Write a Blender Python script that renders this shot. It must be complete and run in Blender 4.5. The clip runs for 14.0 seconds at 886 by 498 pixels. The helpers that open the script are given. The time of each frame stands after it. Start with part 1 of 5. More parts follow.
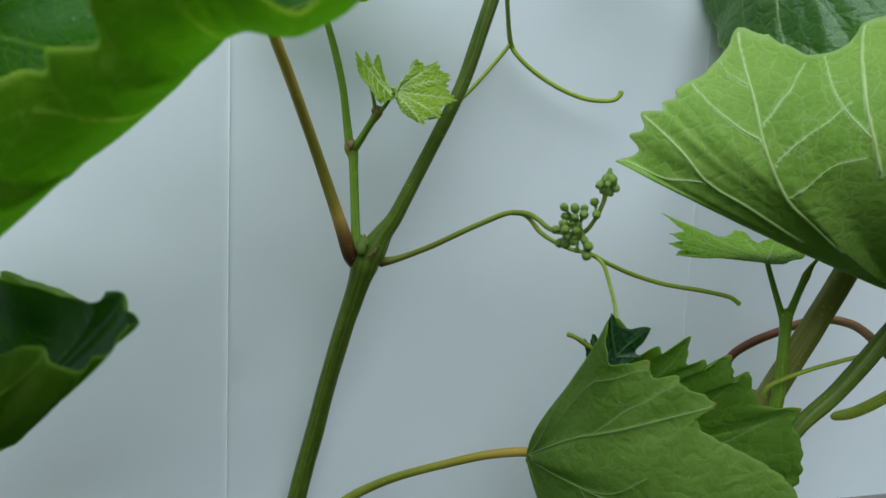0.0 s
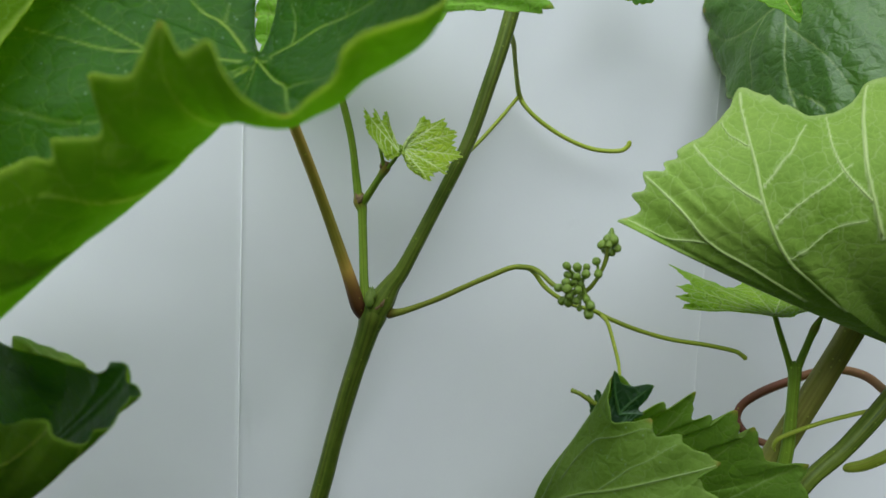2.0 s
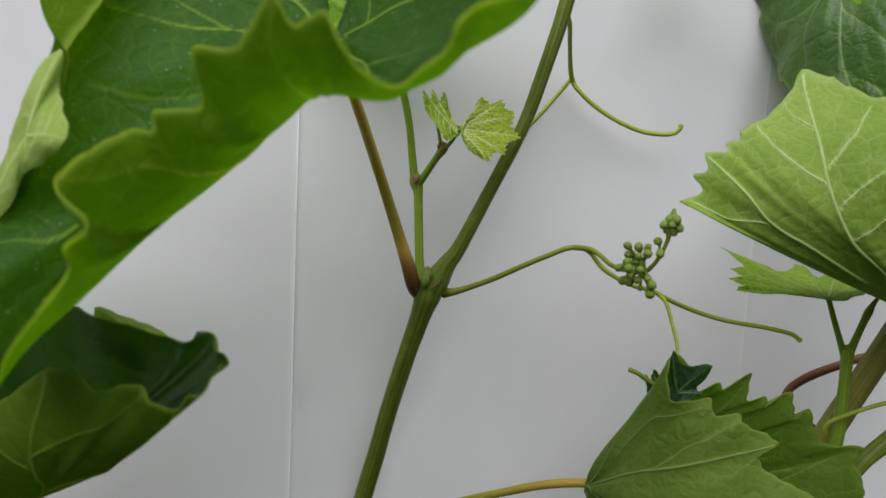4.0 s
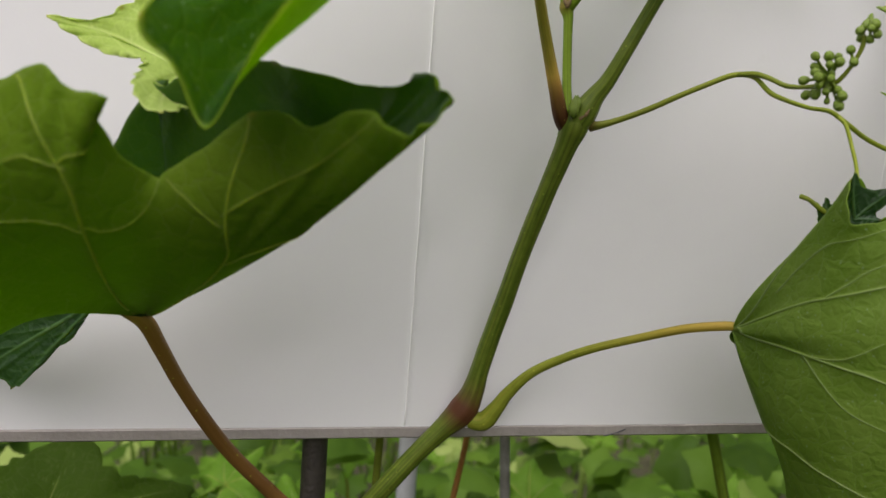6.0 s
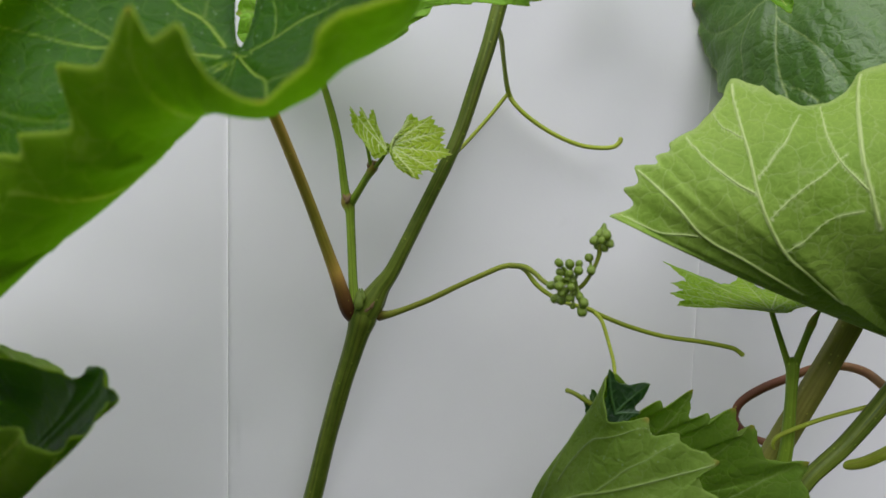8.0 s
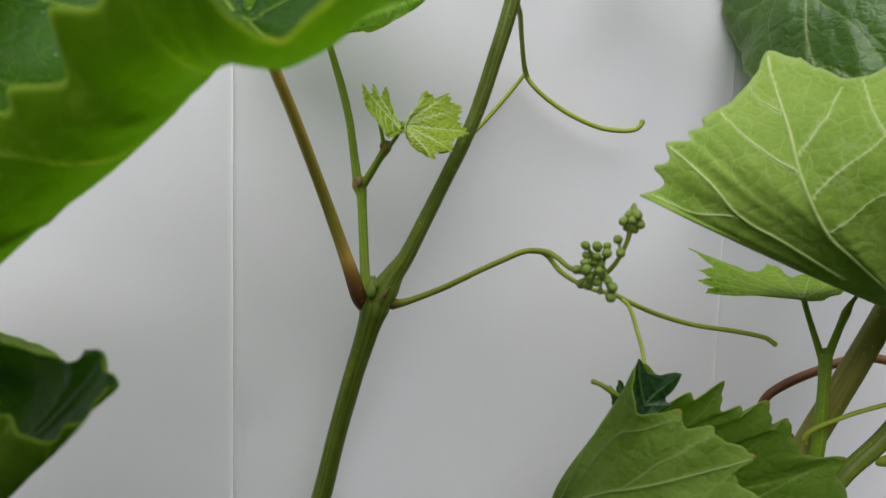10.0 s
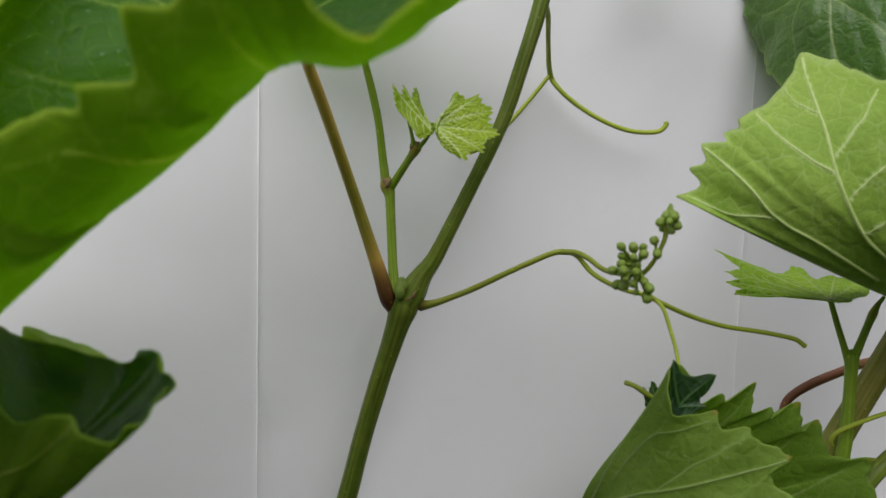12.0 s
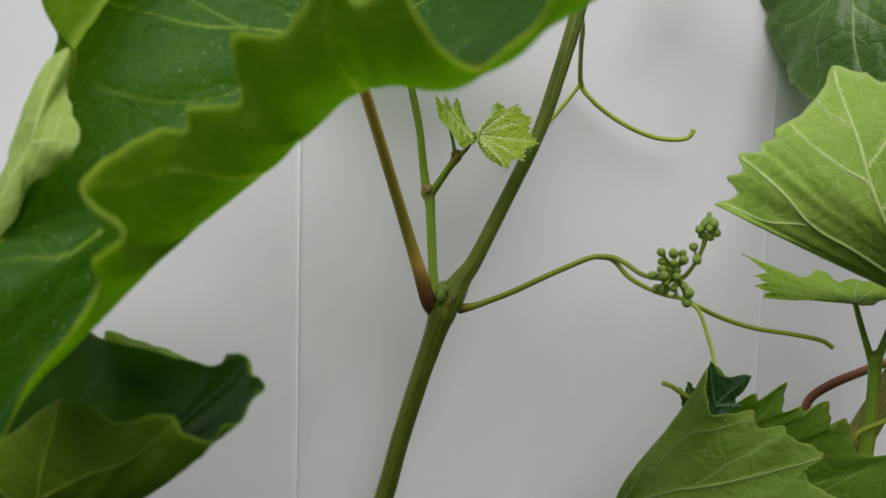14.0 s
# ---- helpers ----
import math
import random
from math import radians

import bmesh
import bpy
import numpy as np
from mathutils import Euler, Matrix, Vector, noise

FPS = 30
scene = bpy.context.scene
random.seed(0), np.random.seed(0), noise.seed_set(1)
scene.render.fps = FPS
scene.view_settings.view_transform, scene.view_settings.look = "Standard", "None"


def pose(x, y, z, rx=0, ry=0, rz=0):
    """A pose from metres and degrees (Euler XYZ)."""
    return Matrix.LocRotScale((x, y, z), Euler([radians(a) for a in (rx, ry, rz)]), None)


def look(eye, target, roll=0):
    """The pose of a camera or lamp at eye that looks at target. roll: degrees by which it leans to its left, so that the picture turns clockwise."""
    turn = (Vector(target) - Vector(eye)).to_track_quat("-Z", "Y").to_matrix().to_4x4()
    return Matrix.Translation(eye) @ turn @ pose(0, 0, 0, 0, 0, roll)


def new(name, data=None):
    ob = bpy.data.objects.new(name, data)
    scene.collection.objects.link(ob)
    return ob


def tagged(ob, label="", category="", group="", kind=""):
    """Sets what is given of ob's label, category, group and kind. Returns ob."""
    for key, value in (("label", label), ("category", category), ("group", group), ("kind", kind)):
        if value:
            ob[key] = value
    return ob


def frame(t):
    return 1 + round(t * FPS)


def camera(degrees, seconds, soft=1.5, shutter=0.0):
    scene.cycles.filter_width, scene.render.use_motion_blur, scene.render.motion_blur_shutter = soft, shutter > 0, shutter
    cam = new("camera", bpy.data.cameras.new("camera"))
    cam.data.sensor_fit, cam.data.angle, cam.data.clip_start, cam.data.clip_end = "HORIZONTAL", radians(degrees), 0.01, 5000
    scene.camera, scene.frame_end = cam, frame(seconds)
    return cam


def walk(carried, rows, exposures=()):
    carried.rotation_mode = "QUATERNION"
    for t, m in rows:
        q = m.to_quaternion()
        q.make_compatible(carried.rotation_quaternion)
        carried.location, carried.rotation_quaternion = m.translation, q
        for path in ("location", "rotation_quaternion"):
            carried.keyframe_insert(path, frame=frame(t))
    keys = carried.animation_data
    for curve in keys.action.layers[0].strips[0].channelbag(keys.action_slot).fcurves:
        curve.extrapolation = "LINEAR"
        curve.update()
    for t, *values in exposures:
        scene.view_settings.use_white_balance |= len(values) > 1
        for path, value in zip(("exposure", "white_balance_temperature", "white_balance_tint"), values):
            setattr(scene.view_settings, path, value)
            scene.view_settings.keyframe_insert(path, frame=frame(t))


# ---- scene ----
from mathutils import kdtree

cam = camera(55.0, 14.0)
# a phone lens focused on the shoot: a pupil of a little over a millimetre
cam.data.dof.use_dof, cam.data.dof.focus_distance, cam.data.dof.aperture_fstop = True, 0.275, 19.0
PATH = [
    (0, (0.04025, -0.00086, 1.03764), (-0.00341, 0.29535, 1.01892), 1.61),
    (0.5, (0.04876, -0.00328, 1.04434), (-0.00098, 0.29225, 1.03066), 1.58),
    (1, (0.04555, -0.00408, 1.04608), (-0.00716, 0.29101, 1.03419), 1.62),
    (1.5, (0.04507, -0.00199, 1.04753), (-0.00783, 0.29309, 1.03610), 1.61),
    (2, (0.04624, -0.00286, 1.04787), (-0.00654, 0.29225, 1.03654), 1.70),
    (2.2, (0.04672, -0.00463, 1.04813), (-0.00651, 0.29040, 1.03713), 1.65),
    (4.3, (0.02770, -0.00789, 1.04261), (-0.03330, 0.28530, 1.02467), 2.56),
    (4.5, (0.02095, -0.00795, 1.03205), (-0.04247, 0.28448, 1.01045), 3.01),
    (5, (0.00735, -0.00741, 1.01654), (-0.06130, 0.28300, 0.98571), 3.49),
    (5.5, (0.00050, -0.01065, 1.00391), (-0.06950, 0.27917, 0.97068), 3.68),
    (6, (-0.00185, -0.00804, 1.00345), (-0.06795, 0.28277, 0.97088), 3.85),
    (6.5, (0.02289, -0.00303, 1.02819), (-0.03431, 0.29083, 1.00882), 2.57),
    (7, (0.04580, -0.00162, 1.04527), (-0.00741, 0.29344, 1.03496), 1.22),
    (7.5, (0.04962, 0.00074, 1.04573), (-0.00349, 0.29590, 1.03823), 0.78),
    (8, (0.04669, 0.00227, 1.04541), (-0.00411, 0.29780, 1.03665), 0.77),
    (8.5, (0.04348, 0.00400, 1.04313), (-0.00836, 0.29935, 1.03412), 0.74),
    (11, (0.03570, 0.01790, 1.03823), (-0.01393, 0.31367, 1.03094), 0.74),
    (11.5, (0.03211, 0.01740, 1.03688), (-0.01709, 0.31325, 1.02985), 0.76),
    (12, (0.02899, 0.01272, 1.03933), (-0.01936, 0.30872, 1.03216), 0.80),
    (12.5, (0.02493, 0.01105, 1.03880), (-0.02245, 0.30720, 1.03171), 0.71),
    (13, (0.02143, 0.00734, 1.04093), (-0.02587, 0.30349, 1.03345), 0.77),
    (13.5, (0.01744, 0.00471, 1.04010), (-0.02940, 0.30093, 1.03247), 0.74),
    (14, (0.01690, 0.00231, 1.04120), (-0.02979, 0.29856, 1.03361), 0.81),
]
EXPOSURES = [
    (0.0, 0.00, 5600.0, 8.0),
    (0.8, 0.04, 5690.0, 9.0),
    (2.0, 0.14, 5980.0, 13.0),
    (4.5, 0.04, 6540.0, 25.0),
    (6.0, 0.23, 6830.0, 25.5),
    (6.5, 0.12, 6560.0, 24.5),
    (7.0, 0.04, 6400.0, 23.5),
    (7.5, 0.12, 6320.0, 23.0),
    (11.0, 0.08, 6450.0, 25.0),
    (12.5, 0.05, 6490.0, 23.5),
    (14.0, 0.06, 6540.0, 22.0),
]
walk(cam, [(t, look(eye, target, roll)) for t, eye, target, roll in PATH], EXPOSURES)

# ---- light: bright overcast sky, broad soft sun from above ----
SUN_FROM = Vector((0.04, -0.62, 0.78)).normalized()
world = bpy.data.worlds.new("sky")
scene.world = world
world.use_nodes = True
wn = world.node_tree
sky = wn.nodes.new("ShaderNodeTexSky")
sky.sky_type = "NISHITA"
sky.sun_disc = False
sky.sun_elevation = math.asin(SUN_FROM.z)
sky.sun_rotation = math.atan2(SUN_FROM.x, SUN_FROM.y)
sky.air_density, sky.dust_density, sky.ozone_density = 1.0, 3.0, 1.0
wn.links.new(sky.outputs[0], wn.nodes["Background"].inputs[0])
wn.nodes["Background"].inputs[1].default_value = 0.03
sun = new("sun", bpy.data.lights.new("sun", "SUN"))
sun.data.energy, sun.data.angle, sun.data.color = 3.5, radians(70), (0.92, 0.98, 0.975)
sun.matrix_world = look(SUN_FROM * 10, (0, 0, 0))


# ---- materials ----
class Nodes:
    """A small helper to wire a node material."""

    def __init__(self, name):
        self.mat = bpy.data.materials.new(name)
        self.mat.use_nodes = True
        self.t = self.mat.node_tree
        self.bsdf = self.t.nodes["Principled BSDF"]
        self.out = self.t.nodes["Material Output"]

    def add(self, kind, **values):
        n = self.t.nodes.new(kind)
        for k, v in values.items():
            if k in n.inputs:
                n.inputs[k].default_value = v
            elif k == "feature":
                n.feature = v
            elif k == "operation":
                n.operation = v
            elif k == "data_type":
                n.data_type = v
            elif k == "blend_type":
                n.blend_type = v
            elif k == "attribute_name":
                n.attribute_name = v
        return n

    def link(self, a, b):
        self.t.links.new(a, b)

    def uv(self, sx=1.0, sy=1.0, sz=1.0):
        c = self.add("ShaderNodeTexCoord")
        m = self.add("ShaderNodeMapping")
        m.inputs["Scale"].default_value = (sx, sy, sz)
        self.link(c.outputs["UV"], m.inputs["Vector"])
        return m.outputs[0]

    def obj(self, s=1.0):
        c = self.add("ShaderNodeTexCoord")
        m = self.add("ShaderNodeMapping")
        m.inputs["Scale"].default_value = (s, s, s)
        self.link(c.outputs["Object"], m.inputs["Vector"])
        return m.outputs[0]

    def noise(self, vec, scale, detail=4.0, rough=0.6):
        n = self.add("ShaderNodeTexNoise", Scale=scale, Detail=detail, Roughness=rough)
        self.link(vec, n.inputs["Vector"])
        return n.outputs[0]

    def ramp(self, fac, stops):
        r = self.add("ShaderNodeValToRGB")
        e = r.color_ramp.elements
        while len(e) < len(stops):
            e.new(0.5)
        for x, (p, c) in zip(e, stops):
            x.position, x.color = p, (*c, 1.0)
        self.link(fac, r.inputs[0])
        return r.outputs[0]

    def mix(self, fac, a, b, blend="MIX"):
        m = self.add("ShaderNodeMix", data_type="RGBA", blend_type=blend)
        for sock, v in ((m.inputs[0], fac), (m.inputs[6], a), (m.inputs[7], b)):
            if isinstance(v, bpy.types.NodeSocket):
                self.link(v, sock)
            elif isinstance(v, tuple):
                sock.default_value = (*v, 1.0)
            else:
                sock.default_value = v
        return m.outputs[2]

    def math(self, op, a, b=0.0):
        m = self.add("ShaderNodeMath", operation=op)
        for sock, v in zip(m.inputs, (a, b)):
            if isinstance(v, bpy.types.NodeSocket):
                self.link(v, sock)
            else:
                sock.default_value = v
        return m.outputs[0]

    def bump(self, height, strength, distance):
        b = self.add("ShaderNodeBump", Strength=strength, Distance=distance)
        self.link(height, b.inputs["Height"])
        self.link(b.outputs[0], self.bsdf.inputs["Normal"])
        return b.outputs[0]


def leaf_material(name, dark, light, glow, rough, through_leaf, relief, specks=0.0, cell=430.0, rib=(0.22, 0.36, 0.09), mesh=0.3, gloss=0.10):
    """Leaf skin: mottled green, two nets of veinlets in relief, light passing through."""
    m = Nodes(name)
    vec = m.obj()
    big = m.noise(vec, 45.0, 3.0)
    fine = m.noise(vec, 900.0, 4.0)
    col = m.ramp(m.math("ADD", m.math("MULTIPLY", big, 0.75), m.math("MULTIPLY", fine, 0.25)), [(0.32, dark), (0.68, light)])
    warp = m.add("ShaderNodeTexNoise", Scale=160.0, Detail=2.0)
    m.link(vec, warp.inputs["Vector"])
    bent = m.add("ShaderNodeVectorMath", operation="MULTIPLY_ADD")
    m.link(warp.outputs["Color"], bent.inputs[0])
    bent.inputs[1].default_value = (0.005, 0.005, 0.005)
    m.link(vec, bent.inputs[2])
    net = m.add("ShaderNodeTexVoronoi", feature="DISTANCE_TO_EDGE", Scale=cell)
    m.link(bent.outputs[0], net.inputs["Vector"])
    veinlet = m.ramp(net.outputs["Distance"], [(0.0, (1, 1, 1)), (0.07, (0, 0, 0))])
    col = m.mix(m.math("MULTIPLY", veinlet, 0.14), col, tuple(min(1, c * 1.9) for c in light))
    wide = m.add("ShaderNodeTexVoronoi", feature="DISTANCE_TO_EDGE", Scale=cell * 0.37)
    m.link(bent.outputs[0], wide.inputs["Vector"])
    thread = m.ramp(wide.outputs["Distance"], [(0.0, (1, 1, 1)), (0.035, (0, 0, 0))])
    col = m.mix(m.math("MULTIPLY", thread, mesh), col, rib)
    if specks:
        dots = m.add("ShaderNodeTexVoronoi", Scale=560.0)
        m.link(vec, dots.inputs["Vector"])
        dot = m.ramp(dots.outputs["Distance"], [(0.13, (1, 1, 1)), (0.22, (0, 0, 0))])
        few = m.ramp(dots.outputs["Color"], [(0.62, (0, 0, 0)), (0.64, (1, 1, 1))])
        col = m.mix(m.math("MULTIPLY", m.math("MULTIPLY", dot, few), specks), col, (0.42, 0.52, 0.30))
    at = m.add("ShaderNodeAttribute", attribute_name="vein")
    col = m.mix(m.math("MULTIPLY", at.outputs["Fac"], 0.9), col, rib)
    tip = m.add("ShaderNodeAttribute", attribute_name="tip")
    col = m.mix(tip.outputs["Fac"], col, (0.30, 0.16, 0.03))
    m.link(col, m.bsdf.inputs["Base Color"])
    m.link(m.math("ADD", m.math("MULTIPLY", fine, 0.22), rough - 0.1), m.bsdf.inputs["Roughness"])
    m.bsdf.inputs["Specular IOR Level"].default_value = gloss
    dome = m.ramp(net.outputs["Distance"], [(0.0, (0, 0, 0)), (0.30, (1, 1, 1))])
    vault = m.ramp(wide.outputs["Distance"], [(0.0, (0, 0, 0)), (0.28, (1, 1, 1))])
    nrm = m.bump(m.math("ADD", m.math("ADD", m.math("MULTIPLY", dome, 0.4), m.math("MULTIPLY", vault, 1.3)), m.math("MULTIPLY", fine, 0.2)), relief, 0.0004)
    tr = m.add("ShaderNodeBsdfTranslucent")
    lit = m.math("MAXIMUM", m.math("MULTIPLY", thread, mesh), m.math("MULTIPLY", at.outputs["Fac"], 0.8))
    body = m.mix(0.35, tuple(c * 0.85 for c in glow), m.mix(1.0, col, (2.0, 2.0, 1.0), "MULTIPLY"))
    m.link(m.mix(lit, body, (0.95, 1.0, 0.30)), tr.inputs["Color"])
    m.link(nrm, tr.inputs["Normal"])
    ms = m.add("ShaderNodeMixShader")
    ms.inputs[0].default_value = through_leaf
    m.link(m.bsdf.outputs[0], ms.inputs[1])
    m.link(tr.outputs[0], ms.inputs[2])
    m.link(ms.outputs[0], m.out.inputs[0])
    return m.mat


def vein_material(name, a, b, glow, weight):
    """Smooth pale vein that lets some light through, as the blade does."""
    m = Nodes(name)
    col = m.ramp(m.noise(m.obj(), 200.0, 4.0), [(0.35, a), (0.65, b)])
    m.link(col, m.bsdf.inputs["Base Color"])
    m.bsdf.inputs["Roughness"].default_value = 0.5
    tr = m.add("ShaderNodeBsdfTranslucent", Color=(*glow, 1.0))
    ms = m.add("ShaderNodeMixShader")
    ms.inputs[0].default_value = weight
    m.link(m.bsdf.outputs[0], ms.inputs[1])
    m.link(tr.outputs[0], ms.inputs[2])
    m.link(ms.outputs[0], m.out.inputs[0])
    return m.mat


def stem_material(name, green, light, blush, rough=0.45):
    """Green bark with lengthwise streaks; the blush attribute brings in red-brown."""
    m = Nodes(name)
    streak = m.noise(m.uv(1.0, 0.05, 1.0), 9.0, 5.0)
    mottle = m.noise(m.obj(), 260.0, 4.0)
    col = m.ramp(m.math("ADD", m.math("MULTIPLY", streak, 0.75), m.math("MULTIPLY", mottle, 0.25)), [(0.36, green), (0.64, light)])
    rind = m.ramp(m.noise(m.uv(1.6, 0.03, 1.0), 5.0, 3.0), [(0.50, (0, 0, 0)), (0.62, (1, 1, 1))])
    col = m.mix(m.math("MULTIPLY", rind, 0.35), col, tuple(0.55 * c for c in blush))
    at = m.add("ShaderNodeAttribute", attribute_name="blush")
    warm = m.ramp(at.outputs["Fac"], [(0.55, blush), (1.0, (0.070, 0.026, 0.010))])
    col = m.mix(m.math("MINIMUM", m.math("MULTIPLY", at.outputs["Fac"], 1.35), 1.0), col, m.mix(m.math("MULTIPLY", streak, 0.6), warm, m.mix(1.0, warm, (1.7, 1.7, 1.6), "MULTIPLY")))
    lent = m.add("ShaderNodeTexVoronoi", Scale=300.0)
    m.link(m.obj(), lent.inputs["Vector"])
    dot = m.ramp(lent.outputs["Distance"], [(0.07, (1, 1, 1)), (0.13, (0, 0, 0))])
    col = m.mix(m.math("MULTIPLY", dot, 0.35), col, tuple(min(1, c * 2.2) for c in light))
    m.link(col, m.bsdf.inputs["Base Color"])
    m.bsdf.inputs["Roughness"].default_value = rough
    m.bsdf.inputs["Specular IOR Level"].default_value = 0.22
    m.bump(m.math("ADD", streak, m.math("MULTIPLY", mottle, 0.4)), 0.5, 0.0003)
    return m.mat


def plain_material(name, a, b, scale, rough, relief=0.3, distance=0.001):
    m = Nodes(name)
    n1, n2 = m.noise(m.obj(), scale, 5.0), m.noise(m.obj(), scale * 9, 4.0)
    m.link(m.ramp(m.math("ADD", m.math("MULTIPLY", n1, 0.65), m.math("MULTIPLY", n2, 0.35)), [(0.35, a), (0.65, b)]), m.bsdf.inputs["Base Color"])
    m.bsdf.inputs["Roughness"].default_value = rough
    m.bump(n2, relief, distance)
    return m.mat


def ground_leaf_material():
    """Leaves and blades of the undergrowth, each with a tone of its own."""
    m = Nodes("ground_leaf")
    island = m.add("ShaderNodeNewGeometry").outputs["Random Per Island"]
    tone = m.ramp(island, [(0.0, (0.010, 0.036, 0.004)), (0.45, (0.050, 0.125, 0.012)), (0.8, (0.13, 0.24, 0.030)), (1.0, (0.38, 0.48, 0.14))])
    mottle = m.noise(m.obj(), 60.0, 4.0)
    col = m.mix(m.math("MULTIPLY", mottle, 0.3), tone, (0.17, 0.28, 0.03))
    m.link(col, m.bsdf.inputs["Base Color"])
    m.bsdf.inputs["Roughness"].default_value = 0.55
    m.bsdf.inputs["Specular IOR Level"].default_value = 0.15
    m.bump(mottle, 0.5, 0.003)
    tr = m.add("ShaderNodeBsdfTranslucent", Color=(0.55, 0.85, 0.05, 1.0))
    ms = m.add("ShaderNodeMixShader")
    ms.inputs[0].default_value = 0.18
    m.link(m.bsdf.outputs[0], ms.inputs[1])
    m.link(tr.outputs[0], ms.inputs[2])
    m.link(ms.outputs[0], m.out.inputs[0])
    return m.mat


def paper_material():
    """Matt white card: faint fibres, yellowed patches and grubby smears."""
    m = Nodes("white_card")
    v = m.obj()
    cloud, fibre = m.noise(v, 9.0, 4.0), m.noise(v, 900.0, 3.0)
    col = m.ramp(cloud, [(0.3, (0.755, 0.755, 0.75)), (0.7, (0.80, 0.80, 0.80))])
    smear = m.ramp(m.noise(v, 34.0, 6.0, 0.7), [(0.66, (0, 0, 0)), (0.78, (1, 1, 1))])
    col = m.mix(m.math("MULTIPLY", smear, 0.10), col, (0.45, 0.43, 0.40))
    m.link(col, m.bsdf.inputs["Base Color"])
    m.bsdf.inputs["Roughness"].default_value = 0.62
    m.bump(m.math("ADD", m.math("MULTIPLY", fibre, 0.3), cloud), 0.12, 0.0008)
    return m.mat


UPPER = leaf_material("leaf_upper", (0.013, 0.058, 0.006), (0.034, 0.104, 0.015), (0.60, 0.97, 0.0), 0.50, 0.55, 0.62, 0.5, rib=(0.24, 0.36, 0.06), mesh=0.13, gloss=0.22)
LOWER = leaf_material("leaf_underside", (0.088, 0.190, 0.004), (0.155, 0.275, 0.010), (0.58, 0.97, 0.0), 0.62, 0.60, 0.45, rib=(0.36, 0.48, 0.08), mesh=0.2, gloss=0.02)
# Also colours the hanging lobe, where its darkness stands in for shade.
GLOSSY = leaf_material("glossy_upper_shaded_lobe", (0.006, 0.028, 0.005), (0.015, 0.050, 0.010), (0.50, 0.95, 0.01), 0.46, 0.28, 0.4, rib=(0.04, 0.12, 0.03), mesh=0.1, gloss=0.42)
BACKER = leaf_material("crinkled_leaf_upper", (0.038, 0.102, 0.010), (0.078, 0.172, 0.020), (0.30, 0.70, 0.05), 0.34, 0.12, 0.45, rib=(0.26, 0.36, 0.11), mesh=0.10, gloss=0.42)
PALE_LOWER = leaf_material("pale_leaf_underside", (0.150, 0.265, 0.028), (0.245, 0.365, 0.062), (0.60, 0.92, 0.0), 0.55, 0.14, 0.36, rib=(0.54, 0.63, 0.30), mesh=0.16, gloss=0.12)
YOUNG = leaf_material("young_leaf", (0.21, 0.33, 0.012), (0.40, 0.50, 0.045), (0.65, 0.95, 0.05), 0.45, 0.42, 0.8, 0.0, 900.0, (0.76, 0.82, 0.45))
# Curled margins: sunlight put into the colour; also the pale young leaf's own green.
LIT_MARGIN = leaf_material("lit_pale_leaf", (0.32, 0.44, 0.10), (0.46, 0.57, 0.18), (0.78, 0.97, 0.25), 0.60, 0.45, 0.20, rib=(0.60, 0.70, 0.32), mesh=0.2, gloss=0.05)
UNFOLDING = leaf_material("unfolding_leaf", (0.17, 0.32, 0.012), (0.33, 0.49, 0.045), (0.62, 0.95, 0.03), 0.42, 0.40, 0.9, 0.0, 900.0, (0.50, 0.64, 0.18), gloss=0.25)
TENDER = leaf_material("tender_leaf", (0.13, 0.30, 0.02), (0.25, 0.45, 0.06), (0.55, 0.92, 0.03), 0.45, 0.45, 0.7, 0.0, 500.0)
VEIN = vein_material("leaf_vein", (0.34, 0.46, 0.10), (0.46, 0.58, 0.17), (1.0, 1.0, 0.35), 0.72)
VEIN_PALE = vein_material("pale_leaf_vein", (0.36, 0.49, 0.14), (0.47, 0.58, 0.20), (0.9, 1.0, 0.4), 0.15)
VEIN_MUTED = vein_material("muted_leaf_vein", (0.17, 0.25, 0.06), (0.24, 0.33, 0.09), (0.7, 0.9, 0.2), 0.35)
VEIN_SHADE = vein_material("shaded_leaf_vein", (0.18, 0.26, 0.04), (0.26, 0.34, 0.07), (0.9, 1.0, 0.15), 0.65)
VEIN_DARK = vein_material("dark_leaf_vein", (0.07, 0.17, 0.05), (0.11, 0.23, 0.07), (0.4, 0.7, 0.1), 0.3)
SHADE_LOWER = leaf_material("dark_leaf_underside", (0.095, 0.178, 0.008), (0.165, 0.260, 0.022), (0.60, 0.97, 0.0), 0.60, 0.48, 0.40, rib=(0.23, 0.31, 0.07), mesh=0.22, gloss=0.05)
CUP_UPPER = leaf_material("cupped_leaf_upper", (0.085, 0.160, 0.014), (0.130, 0.220, 0.030), (0.55, 0.92, 0.0), 0.55, 0.36, 0.40, rib=(0.20, 0.32, 0.06), gloss=0.10)
CUP_LOWER = leaf_material("cupped_leaf_underside", (0.112, 0.196, 0.020), (0.190, 0.290, 0.050), (0.66, 0.95, 0.0), 0.55, 0.40, 0.40, 0.35, rib=(0.24, 0.33, 0.09), mesh=0.18, gloss=0.16)
STEM = stem_material("green_stem", (0.050, 0.090, 0.007), (0.155, 0.205, 0.024), (0.080, 0.030, 0.014))
STEM_RED = stem_material("reddish_petiole", (0.130, 0.170, 0.013), (0.260, 0.290, 0.032), (0.420, 0.230, 0.044))
PETIOLE = stem_material("olive_petiole", (0.180, 0.182, 0.016), (0.350, 0.330, 0.044), (0.580, 0.340, 0.078))
